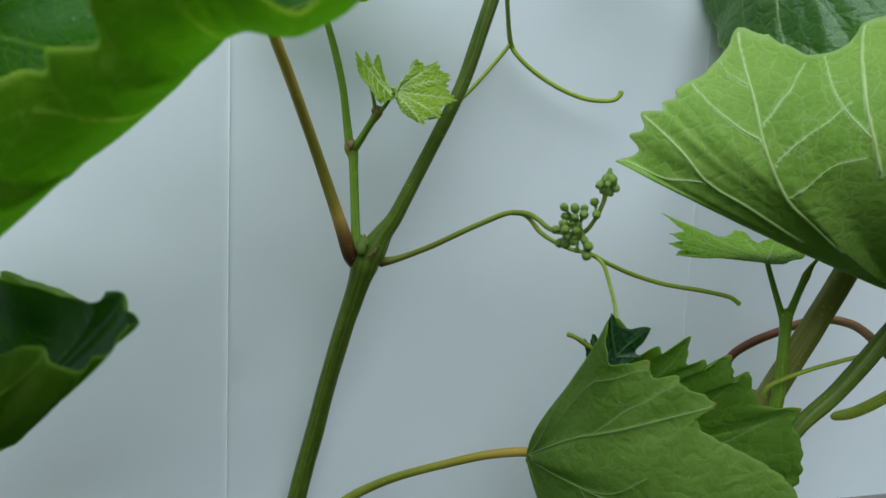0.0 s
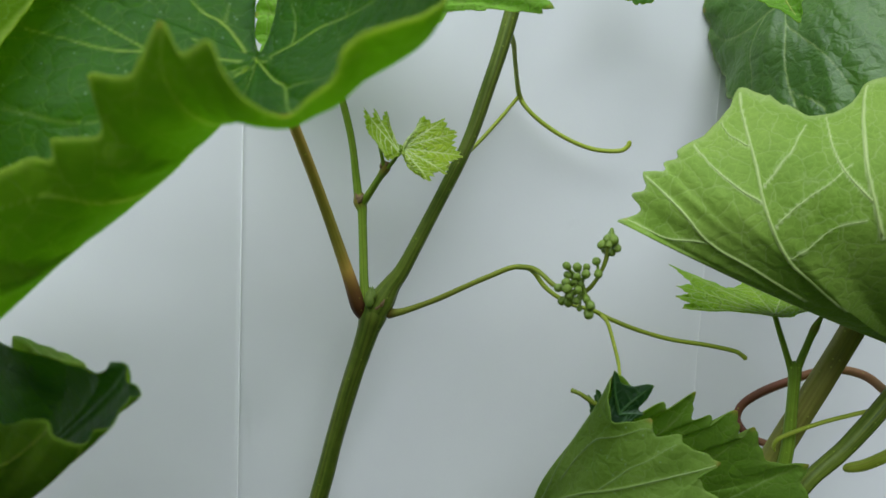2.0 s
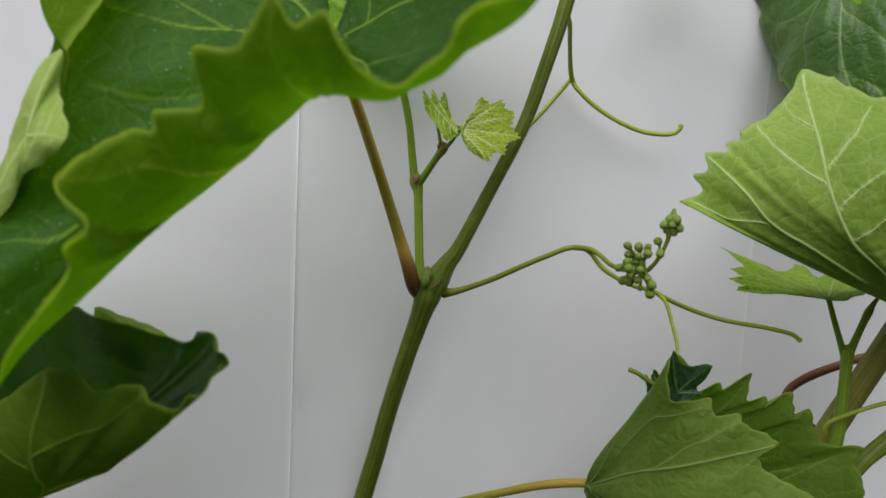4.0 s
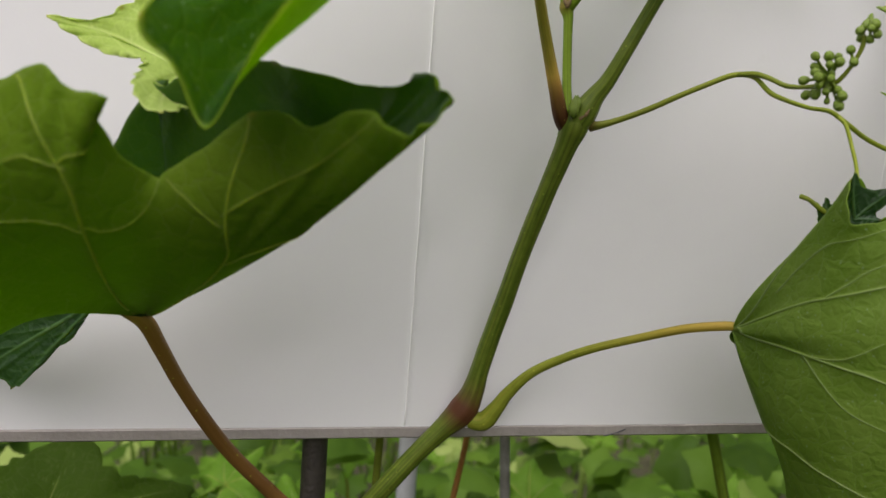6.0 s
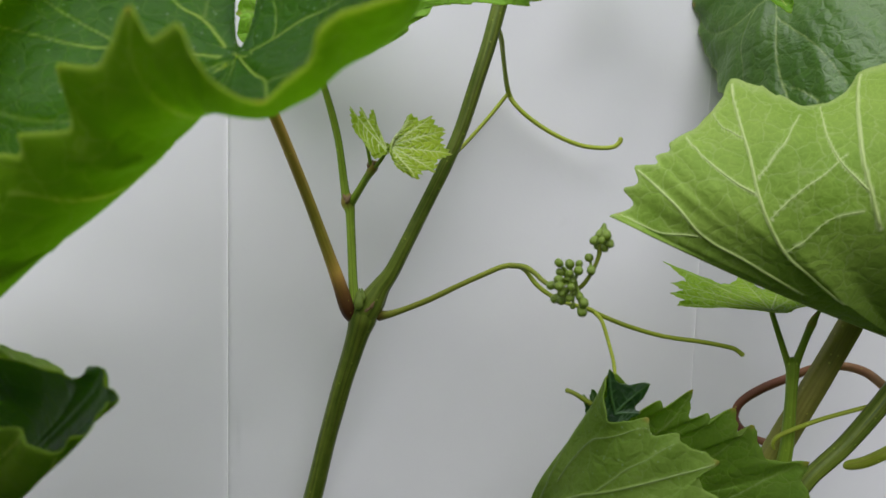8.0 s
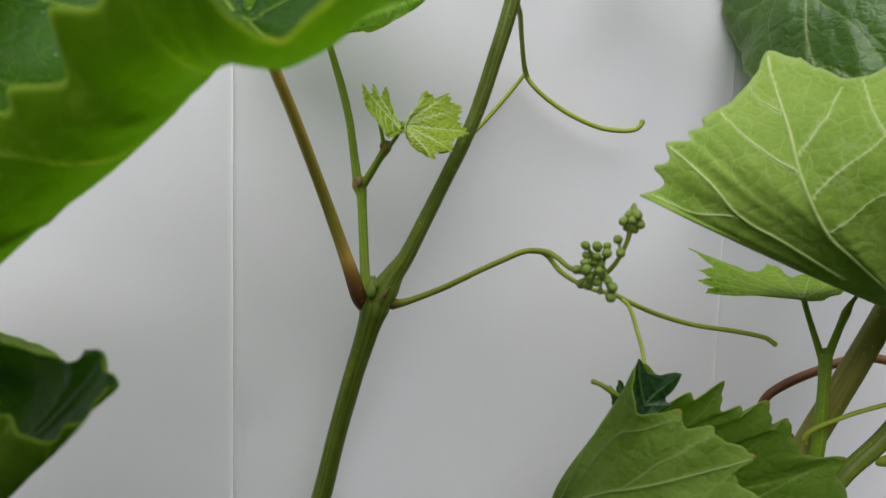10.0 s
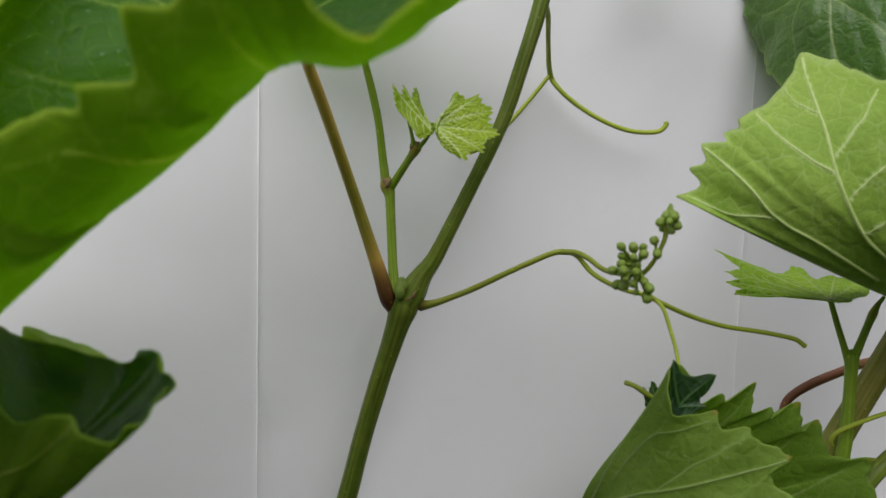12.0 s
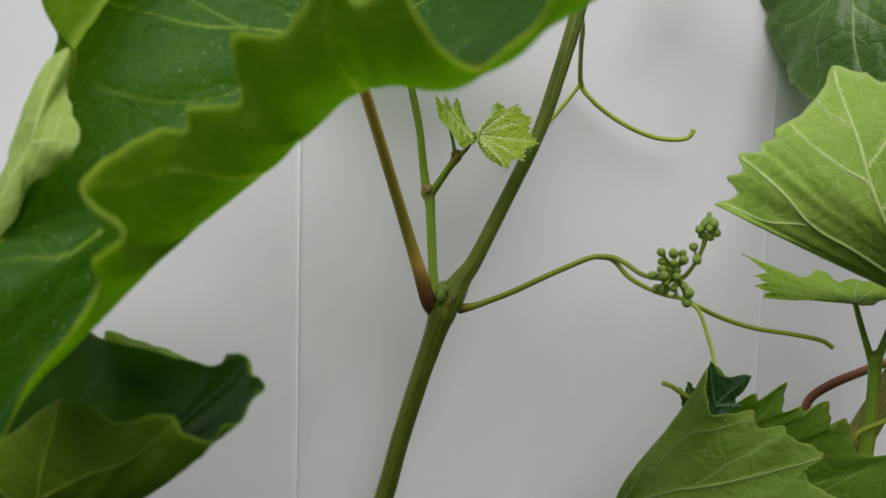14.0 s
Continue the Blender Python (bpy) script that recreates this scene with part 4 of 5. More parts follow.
CREST = ((54.6, 240.0, 994.0), [
    ((52.5, 239.5, 991.1), (50.7, 239.0, 990.2), 0),
    ((52.7, 239.5, 996.8), (52.2, 239.0, 1000.0), 0),
    ((53.3, 238.5, 999.9), (52.7, 237.5, 1006.4), 1),
    ((55.0, 239.5, 998.8), (56.0, 239.5, 1002.3), 0),
    ((58.5, 240.0, 998.3), (63.6, 240.0, 1002.4), 1),
    ((58.1, 240.5, 995.6), (60.1, 241.0, 995.6), 0),
    ((58.0, 240.5, 994.2), (61.1, 241.0, 994.1), 1),
    ((55.9, 240.0, 992.5), (56.7, 240.0, 991.3), 0),
])
CHIP = ((49.7, 247.0, 992.2), [
    ((48.4, 246.5, 991.9), (47.2, 246.0, 991.3), 0),
    ((48.1, 246.5, 994.3), (45.8, 246.0, 997.4), 1),
    ((48.4, 247.0, 994.7), (47.4, 247.0, 996.0), 0),
    ((48.7, 247.0, 995.9), (48.0, 247.0, 998.9), 1),
    ((49.6, 248.0, 995.7), (49.9, 248.0, 997.5), 0),
    ((50.9, 248.0, 994.2), (52.2, 248.0, 995.9), 1),
    ((50.7, 248.0, 991.4), (51.6, 248.0, 990.1), 0),
])


# ---- builders ----
MM = 0.001


def empty(name, at):
    ob = new(name)
    ob.location = at
    ob.empty_display_size = 0.02
    bpy.context.view_layer.update()
    return ob


def mesh_object(name, verts, faces, mats, parent=None, smooth=True, slots=None, uvs=None, label=""):
    me = bpy.data.meshes.new(name)
    me.from_pydata([tuple(v) for v in verts], [], faces)
    for mt in mats:
        me.materials.append(mt)
    if slots is not None:
        me.polygons.foreach_set("material_index", np.asarray(slots, dtype=np.int32))
    if smooth:
        me.polygons.foreach_set("use_smooth", np.ones(len(me.polygons), dtype=bool))
    if uvs is not None:
        layer = me.uv_layers.new(name="flat")
        idx = np.empty(len(me.loops), dtype=np.int32)
        me.loops.foreach_get("vertex_index", idx)
        layer.data.foreach_set("uv", np.asarray(uvs, dtype=np.float32)[idx].ravel())
    me.update()
    ob = new(name, me)
    if parent is not None:
        ob.parent = parent
        ob.matrix_parent_inverse = parent.matrix_world.inverted()
    if label:
        tagged(ob, label)
    return ob


def part(name, bm, material, parent, label=""):
    me = bpy.data.meshes.new(name)
    bm.to_mesh(me)
    bm.free()
    me.materials.append(material)
    ob = new(name, me)
    if parent is not None:
        ob.parent = parent
        ob.matrix_parent_inverse = parent.matrix_world.inverted()
    if label:
        tagged(ob, label)
    return ob


def glide(p, u, loop=False):
    """Catmull-Rom through the rows of p at the positions u, counted in rows."""
    p = np.asarray(p, dtype=float)
    n = len(p)
    i = np.floor(u).astype(int)
    if not loop:
        i = np.clip(i, 0, n - 2)
    w = (u - i)[:, None]
    if loop:
        a, b, c, d = p[(i - 1) % n], p[i % n], p[(i + 1) % n], p[(i + 2) % n]
    else:
        a, b, c, d = p[np.clip(i - 1, 0, n - 1)], p[i], p[i + 1], p[np.clip(i + 2, 0, n - 1)]
    return 0.5 * (2 * b + (c - a) * w + (2 * a - 5 * b + 4 * c - d) * w**2 + (3 * b - a - 3 * c + d) * w**3)


def sweep(path, radii, sides, ribs=0.0, turns=0.0):
    """Rings round a path: vertices, faces and UVs of a closed, round-ended tube."""
    tan = np.gradient(path, axis=0)
    tan /= np.linalg.norm(tan, axis=1)[:, None] + 1e-12
    side = np.cross(tan[0], (0.31, 0.83, 0.46))
    side /= np.linalg.norm(side)
    ang = np.arange(sides) / sides * 2 * np.pi
    verts, uvs, run = [], [], 0.0
    for k in range(len(path)):
        side = side - tan[k] * (side @ tan[k])
        side /= np.linalg.norm(side)
        up = np.cross(tan[k], side)
        if k:
            run += np.linalg.norm(path[k] - path[k - 1])
        r = radii[k] * (1 + ribs * np.cos(7 * ang + turns * k))
        verts.append(path[k] + np.outer(r * np.cos(ang), side) + np.outer(r * np.sin(ang), up))
        uvs.append(np.stack([ang / np.pi, np.full(sides, run * 60)], 1))
    n = len(path)
    faces = [(k * sides + j, k * sides + (j + 1) % sides, (k + 1) * sides + (j + 1) % sides, (k + 1) * sides + j) for k in range(n - 1) for j in range(sides)]
    verts, uvs = np.concatenate(verts), np.concatenate(uvs)
    verts = np.concatenate([verts, [path[0] - tan[0] * radii[0] * 0.5, path[-1] + tan[-1] * radii[-1] * 0.7]])
    uvs = np.concatenate([uvs, [uvs[0], uvs[-1]]])
    m = n * sides
    faces += [(m, (j + 1) % sides, j) for j in range(sides)]
    faces += [(m + 1, (n - 1) * sides + j, (n - 1) * sides + (j + 1) % sides) for j in range(sides)]
    return verts, faces, uvs


def stem(name, rows, material, parent, label="", sides=18, step=10, ribs=0.03, knobs=0.03):
    rows = np.asarray(rows, dtype=float)
    u = np.linspace(0, len(rows) - 1, (len(rows) - 1) * step + 1)
    q = glide(rows, u)
    path, radii = q[:, :3] * MM, np.maximum(q[:, 3], 0.15) * MM
    wob = np.array([noise.noise(Vector(p) * 90) for p in path])
    radii = radii * (1 + knobs * wob)
    verts, faces, uvs = sweep(path, radii, sides, ribs)
    ob = mesh_object(name, verts, faces, [material], parent, True, None, uvs, label)
    blush = np.repeat(np.clip(q[:, 4], 0, 1), sides)
    blush = np.concatenate([blush, [blush[0], blush[-1]]])
    at = ob.data.attributes.new("blush", "FLOAT", "POINT")
    at.data.foreach_set("value", blush.astype(np.float32))
    return ob


def saw(w, blunt):
    """Height of one tooth of the margin: pointed, or blunt and rounded."""
    h = np.where(w < 0.60, w / 0.60, (1 - w) / 0.40)
    return h * (1 - blunt) + np.sin(h * np.pi / 2) ** 1.5 * blunt


def leaf(shape, mats, parent, label, flip=False, tooth=7.0, bite=2.6, blunt=0.2, pillow=0.5, thick=0.24, vein=0.7, wave=1.0, seed=1, side_veins=5, fine=0.8, rings=60, ridges=True, crisp=False, even=False, plan=None):
    """A lobed leaf: bowed spokes from the heart to the margin, a toothed rim, blisters between
    the veins, two skins with thickness, and raised veins as parts of the leaf."""
    heart, spokes = shape
    rng = np.random.default_rng(seed)
    if flip:
        spokes = spokes[::-1]
    n = len(spokes)
    O = np.array(heart, dtype=float)
    M = np.array([s[0] for s in spokes], dtype=float)
    R = np.array([s[1] for s in spokes], dtype=float)
    calm = R.copy()
    if crisp:
        for _ in range(4 if even else 0):
            fore, aft = np.roll(calm, 1, 0), np.roll(calm, -1, 0)
            a, b = (np.exp(-(((q - calm) ** 2).sum(1)) / 14.0**2)[:, None] for q in (fore, aft))
            calm = (a * fore + 2 * calm + b * aft) / (2 + a + b)
        for _ in range(0 if even else 2):
            calm = (np.roll(calm, 1, 0) + 2 * calm + np.roll(calm, -1, 0)) / 4
        M = (np.roll(M, 1, 0) + 4 * M + np.roll(M, -1, 0)) / 6
    probe = np.linspace(0, n, n * 24 + 1)
    edge = glide(R, probe, True)
    run = np.linalg.norm(np.diff(edge, axis=0), axis=1)
    if plan and not ridges:
        # veins laid into the blade need columns that stay close half-way out as well
        run = np.maximum(run, 1.3 * np.linalg.norm(np.diff(glide(M, probe, True), axis=0), axis=1))
    arc = np.concatenate([[0], np.cumsum(run)])
    count = int(np.clip(arc[-1] / fine, 90, 760))
    ks = np.interp(np.linspace(0, arc[-1], count, endpoint=False), arc, probe)
    teeth = max(8, round(arc[-1] / tooth))
    jog = np.cumsum(0.75 + 0.5 * rng.random(teeth))
    phase = np.interp(np.linspace(0, jog[-1], count, endpoint=False), np.concatenate([[0], jog]), np.arange(teeth + 1))
    size = 0.45 + 0.75 * rng.random(teeth + 1)
    cut = (saw(phase % 1, blunt) - 0.6) * size[np.floor(phase).astype(int)] * bite
    lobes = [i for i, s in enumerate(spokes) if s[2]]
    if lobes:
        near_tip = np.min([np.abs((ks - i + n / 2) % n - n / 2) for i in lobes], axis=0)
        ease = np.clip(near_tip / 0.16, 0, 1)
        cut = cut * ease + (1 - ease) * bite * 0.35
    ripple = rng.random(6) * 6.28

    def place(k, s, rim=None):
        m, r = glide(M, k, True), glide(calm, k, True)
        c = 2 * m - 0.5 * (O + r)
        s = s[:, None]
        p = (1 - s) ** 2 * O + 2 * s * (1 - s) * c + s**2 * r
        if crisp:
            off = glide(R, k, True) - r
            if even:
                # teeth stay in the plane of the blade, so that they raise no folds
                face = np.cross(r - c, glide(calm, k + 0.4, True) - glide(calm, k - 0.4, True))
                face /= np.linalg.norm(face, axis=1)[:, None] + 1e-9
                off = off - face * (off * face).sum(1)[:, None]
            p = p + off * s**6
        if rim is not None:
            out = 2 * (r - c)
            out /= np.linalg.norm(out, axis=1)[:, None] + 1e-9
            p = p + out * (rim * s[:, 0] ** 8)[:, None]
        turn = k * 2 * np.pi / n
        w = wave * s[:, 0] ** 2 * (np.sin(5 * turn + ripple[0]) + 0.6 * np.sin(11 * turn + ripple[1] + 4 * s[:, 0]) + 0.4 * np.sin(19 * turn + ripple[2]))
        return p, w

    s1 = np.linspace(0, 1, rings + 1)[1:]
    S = np.repeat(s1, count)
    K = np.tile(ks, rings)
    p, w = place(K, S, np.tile(cut, rings))
    grid = p.reshape(rings, count, 3)
    dk = np.roll(grid, -1, 1) - np.roll(grid, 1, 1)
    ds = np.gradient(np.concatenate([np.broadcast_to(O, (1, count, 3)), grid]), axis=0)[1:]
    nrm = np.cross(ds, dk)
    nrm /= np.linalg.norm(nrm, axis=2)[:, :, None] + 1e-9
    for _ in range(3):
        nrm = nrm + np.roll(nrm, 1, 1) + np.roll(nrm, -1, 1)
        nrm /= np.linalg.norm(nrm, axis=2)[:, :, None] + 1e-9
    nrm = nrm.reshape(-1, 3)

    # veins in (spoke, reach): one along each lobe, side veins off it
    lines = []
    mains = [i for i, s in enumerate(spokes) if s[2]]
    gap = {}
    for a, b in zip(mains, mains[1:] + [mains[0] + n]):
        gap[a, 1] = gap[b % n, -1] = (b - a) / 2
    for thick_by, way in plan or ():
        # a vein drawn through given places: the nearest places on the blade, smoothed
        row = glide(np.array(way, dtype=float), np.linspace(0, len(way) - 1, 90))
        at = np.array([np.argmin(((p - q) ** 2).sum(1)) for q in row])
        kk = np.unwrap(K[at] * 2 * np.pi / n) * n / (2 * np.pi)
        soft = np.ones(13) / 13
        kk, ss = (np.convolve(np.pad(v, 6, mode="reflect", reflect_type="odd"), soft, "valid") for v in (kk, S[at]))
        lines.append((kk, np.clip(ss, 0.02, 0.985), vein * thick_by * np.linspace(0.45, 1.0, 90), 0 if thick_by > 0.8 else 1))
    for i in () if plan else mains:
        t = np.linspace(0.0, 0.985, 150)
        lines.append((i + 0.04 * np.sin(6 * t + ripple[3] + i) * t, t, vein * (1.05 - 0.88 * t), 0))
        long = max(np.linalg.norm(R[i % n] - O), np.linalg.norm(M[i % n] - O))
        for hand in (1, -1):
            reach = gap[i, hand]
            for j in range(side_veins):
                a = 0.14 + 0.74 * (j + 0.35 * (hand > 0) + 0.3 * rng.random()) / side_veins
                t = np.linspace(0, 1, 60)
                here, _ = place(np.array([float(i), i + hand * reach]), np.array([a + 0.12, a + 0.12]))
                lat = np.linalg.norm(here[1] - here[0]) / long
                end = min(0.965, a + 0.06 + 0.85 * lat)
                kk = i + hand * reach * (0.93 - 0.15 * j / side_veins) * t**0.85 + 0.03 * np.sin(7 * t + j * 2 + hand) * t
                ss = a + (end - a) * t**1.2 + 0.006 * np.sin(9 * t + j)
                lines.append((kk, ss, vein * 0.55 * (1.1 - 0.8 * a) * (1.05 - 0.85 * t), 1))
    vk, vs, vr = (np.concatenate([l[c] for l in lines]) for c in range(3))
    vp, vw = place(vk, vs)

    # how near each place lies to a vein, and how far the blade bulges between the veins
    tree = kdtree.KDTree(len(vp))
    for q, row in enumerate(vp):
        tree.insert(row, q)
    tree.balance()
    dist, near = np.empty(len(p)), np.empty(len(p), dtype=int)
    for q, row in enumerate(p):
        _, near[q], dist[q] = tree.find(row)
    rib = np.clip(1.45 - dist / (np.maximum(vr[near] * 0.95, 0.0 if ridges else 0.14) + 0.10), 0, 1)
    rib = rib * rib * (3 - 2 * rib)
    strength = np.clip((vr[near] / (vein * (0.45 if ridges else 0.75))) ** (1.0 if ridges else 0.8), 0.3 if ridges else 0.06, 1.0)
    lift = pillow * (1 - np.exp(-dist / 2.6)) + w
    top = p + nrm * (lift - 0.10 * rib)[:, None]
    low = p + nrm * (lift - thick - 0.75 * rib * vr[near])[:, None]
    mk, rk = glide(M, ks, True), glide(R, ks, True)
    long = np.linalg.norm(mk - O, axis=1) + np.linalg.norm(rk - mk, axis=1)
    step = np.linalg.norm(np.roll(mk, -1, 0) - mk, axis=1) / (np.linalg.norm(mk - O, axis=1) + 1.0)
    ang = np.tile(np.cumsum(step), rings)
    flat = np.stack([np.cos(ang), np.sin(ang)], 1) * (S * np.tile(long, rings) * MM)[:, None]
    verts = np.concatenate([top, low, [O, O - nrm[0] * thick]]) * MM
    uvs = np.concatenate([flat, flat, [(0, 0), (0, 0)]])
    N = rings * count
    c0 = np.arange(count)
    c1 = (c0 + 1) % count
    faces, slots = [], []
    for r in range(rings - 1):
        a, b, c, d = r * count + c0, r * count + c1, (r + 1) * count + c1, (r + 1) * count + c0
        faces += np.stack([a, d, c, b], 1).tolist() + np.stack([a + N, b + N, c + N, d + N], 1).tolist()
        slots += [0] * count + [1] * count
    a, b = (rings - 1) * count + c0, (rings - 1) * count + c1
    faces += np.stack([a, a + N, b + N, b], 1).tolist()
    slots += [1] * count
    faces += [(2 * N, int(i), int(j)) for i, j in zip(c0, c1)] + [(2 * N + 1, int(j) + N, int(i) + N) for i, j in zip(c0, c1)]
    slots += [0] * count + [1] * count
    blade = mesh_object("leaf", verts, faces, list(mats[:2]), parent, True, slots, uvs, label)
    tone = np.maximum(rib * strength, (0.22 if ridges else 0.65) * np.clip((S - 0.972) / 0.02, 0, 1))
    tone = np.concatenate([tone, tone, [1, 1]])
    apex = np.array([R[i % n] for i in mains])
    brown = 0.65 * np.clip(1.5 - np.min(np.linalg.norm(p[:, None] - apex[None], axis=2), axis=1) / min(0.9, arc[-1] / 350), 0, 1) * (S > 0.9)
    brown = np.concatenate([brown, brown, [0, 0]])
    blade.data.attributes.new("tip", "FLOAT", "POINT").data.foreach_set("value", brown.astype(np.float32))
    blade.data.attributes.new("vein", "FLOAT", "POINT").data.foreach_set("value", tone.astype(np.float32))

    # veins that stand out on the underside as rounded ridges
    if ridges:
        bunch, tris, base, at = [], [], 0, 0
        for kk, ss, rr, rank in lines:
            m = len(kk)
            path, ww = vp[at : at + m], vw[at : at + m]
            at += m
            j = np.clip(np.searchsorted(s1, ss), 0, rings - 1)
            i = np.searchsorted(ks, kk % n) % count
            path = path + nrm[j * count + i] * (ww - thick - rr * 0.15)[:, None]
            keep = slice(0, m, 3) if rank < 2 else slice(0, m, 2)
            v, f, _ = sweep(path[keep] * MM, np.maximum(rr[keep], 0.07) * MM, 7)
            if rank == 0:
                mesh_object("vein", v, f, [mats[2]], blade)
            else:
                bunch.append(v)
                tris += [tuple(x + base for x in q) for q in f]
                base += len(v)
        mesh_object("venation", np.concatenate(bunch), tris, [mats[2]], blade)
    return blade


# ---- the white board behind the vine ----
BOARD_AT = Vector((-6.0, 310.1, 1037.9)) * MM
RIGHT, UP, BACK = Vector((0.906, 0.4232, 0.0079)), Vector((0.0263, -0.0749, 0.9968)), Vector((-0.4225, 0.9029, 0.0790))
BOARD = Matrix.Translation(BOARD_AT) @ Matrix((RIGHT, BACK, UP)).transposed().to_4x4()


def board():
    """A white card with two upright creases and a grey turned-under lower edge."""
    x0, x1, z0, z1, deep = -0.46, 0.42, -0.1345, 0.34, 0.004
    xs = sorted(set(np.round(np.concatenate([np.linspace(x0, x1, 180), -0.077 + np.linspace(-0.004, 0.004, 17), 0.1062 + np.linspace(-0.004, 0.004, 17)]), 5)))
    zs = np.linspace(z0, z1, 90)

    def relief(x, z):
        crease = 0.00022 * math.exp(-(((x + 0.0768) / 0.0009) ** 2)) + 0.00020 * math.exp(-(((x - 0.1064) / 0.0012) ** 2))
        sag = 0.0012 * noise.noise(Vector((x * 7, 0.3, z * 5))) + 0.0002 * noise.noise(Vector((x * 60, 1.7, z * 45)))
        dent = 0.0013 * math.exp(-(((x + 0.0705 + 0.25 * (z + 0.070)) / 0.0022) ** 2) - ((z + 0.070) / 0.009) ** 2)
        return -crease + sag + dent

    nx, nz = len(xs), len(zs)
    front = [(x, relief(x, z), z) for z in zs for x in xs]
    back = [(x, deep, z) for z in zs for x in xs]
    m = nx * nz
    verts = front + back + front + back
    faces = []
    for k in range(nz - 1):
        for i in range(nx - 1):
            a = k * nx + i
            faces.append((a, a + 1, a + nx + 1, a + nx))
            faces.append((m + a, m + a + nx, m + a + nx + 1, m + a + 1))
    for i in range(2 * m, 2 * m + nx - 1):
        faces.append((i, m + i, m + i + 1, i + 1))
        t = (nz - 1) * nx + i
        faces.append((t, t + 1, m + t + 1, m + t))
    for k in range(nz - 1):
        a, b = 2 * m + k * nx, 2 * m + k * nx + nx - 1
        faces.append((a, a + nx, m + a + nx, m + a))
        faces.append((b, m + b, m + b + nx, b + nx))
    ob = mesh_object("white_board", verts, faces, [CARD])
    ob.matrix_world = BOARD
    tagged(ob, "white card board with two upright creases behind the vine", "board")
    bpy.context.view_layer.update()
    # the hem: a rounded grey lip along the lower edge
    prof = [(0.0004, 0.0), (-0.0005, -0.0004), (-0.0006, -0.0038), (0.0003, -0.0045), (0.0036, -0.0045), (0.0040, 0.0)]
    hx = np.linspace(x0, x1, 120)
    hv = [(x, y + 0.0003 * noise.noise(Vector((x * 40, y * 200, 0.5))), z0 + z) for x in hx for y, z in prof]
    k = len(prof)
    hf = [(i * k + j, i * k + (j + 1) % k, (i + 1) * k + (j + 1) % k, (i + 1) * k + j) for i in range(len(hx) - 1) for j in range(k)]
    hf += [tuple(range(k))[::-1], tuple((len(hx) - 1) * k + j for j in range(k))]
    hem = mesh_object("hem", [BOARD @ Vector(v) for v in hv], hf, [HEM], ob, False, None, None, "grey turned-under lower edge")
    # the creases: whiter, slightly raised lines where the card was folded
    for x, wide in ((-0.0768, 0.00034), (0.1064, 0.00026)):
        line = np.array([tuple(BOARD @ Vector((x + 0.00012 * noise.noise(Vector((0, x, z * 60))), relief(x, z) + 0.00010, z))) for z in np.linspace(z0 + 0.001, z1 - 0.001, 160)])
        line_radii = np.array([wide * (1 + 0.5 * noise.noise(Vector((x, 3.0, z * 90)))) for z in np.linspace(z0, z1, 160)])
        v, f, _ = sweep(line, line_radii, 8)
        mesh_object("crease", v, f, [CREASE], ob, True, None, None, "white fold line")
    # a short pencil stroke on the hem
    stroke = np.array([(0.0020 + 0.0085 * t, -0.0008 - 0.0006 * t, z0 - 0.0042 + 0.0030 * t**1.4) for t in np.linspace(0, 1, 14)])
    v, f, _ = sweep(np.array([tuple(BOARD @ Vector(p)) for p in stroke]), np.full(14, 0.00022), 6)
    mesh_object("pencil_mark", v, f, [PENCIL], ob)
    return ob


white_board = board()

# ---- the vine in front of the board ----
vine = tagged(empty("grapevine", (-0.16, 0.22, 0.0)), "green grapevine shoot with tendrils, flower buds and lobed leaves", "vine")
stem("stem", LOWER_STEM, STEM, vine, sides=28, ribs=0.025)
stem("stem", UPPER_STEM, STEM, vine, "green ribbed upper shoot", sides=42, ribs=0.022)
stem("trunk", [(-106, 268, 846, 4.6, 0), (-130, 258, 780, 5.2, 0.2), (-150, 240, 600, 6.5, 0.5), (-158, 228, 300, 9, 0.8), (-160, 220, 0, 13, 1)], STEM_BROWN, vine)
stem("petiole", BIG_PETIOLE, PETIOLE, vine, "green petiole flushed red-brown", sides=22)
stem("side_shoot", SIDE_SHOOT, STEM_YOUNG, vine, sides=18)
stem("petiole", SIDE_PETIOLE, STEM_YOUNG, vine)
stem("side_shoot", BABY_STALK, STEM_YOUNG, vine)
stem("petiole", BABY_STALK_A, STEM_YOUNG, vine, sides=10)
stem("petiole", BABY_STALK_B, STEM_YOUNG, vine, sides=10)
tendril = stem("tendril", TENDRIL, TENDRIL_MAIN, vine, "thin yellow-green forked tendril", sides=14)
stem("twig", TENDRIL_TWIG, TENDRIL_BRIGHT, tendril, sides=12)
high = stem("tendril", HIGH_TENDRIL, TENDRIL_BRIGHT, vine, "thin green tendril with a curled tip", sides=14)
stem("twig", HIGH_TENDRIL_B, TENDRIL_BRIGHT, high, sides=12)
stem("petiole", LL_LEAF_PETIOLE, STEM_RED, vine, "green petiole turning orange-red near the leaf", sides=18)
stem("petiole", LEFT_PETIOLE, STEM_RED, vine, "orange-brown petiole", sides=20)
stem("twig", HOOK_TWIG, TENDRIL_GREEN, vine, sides=10)


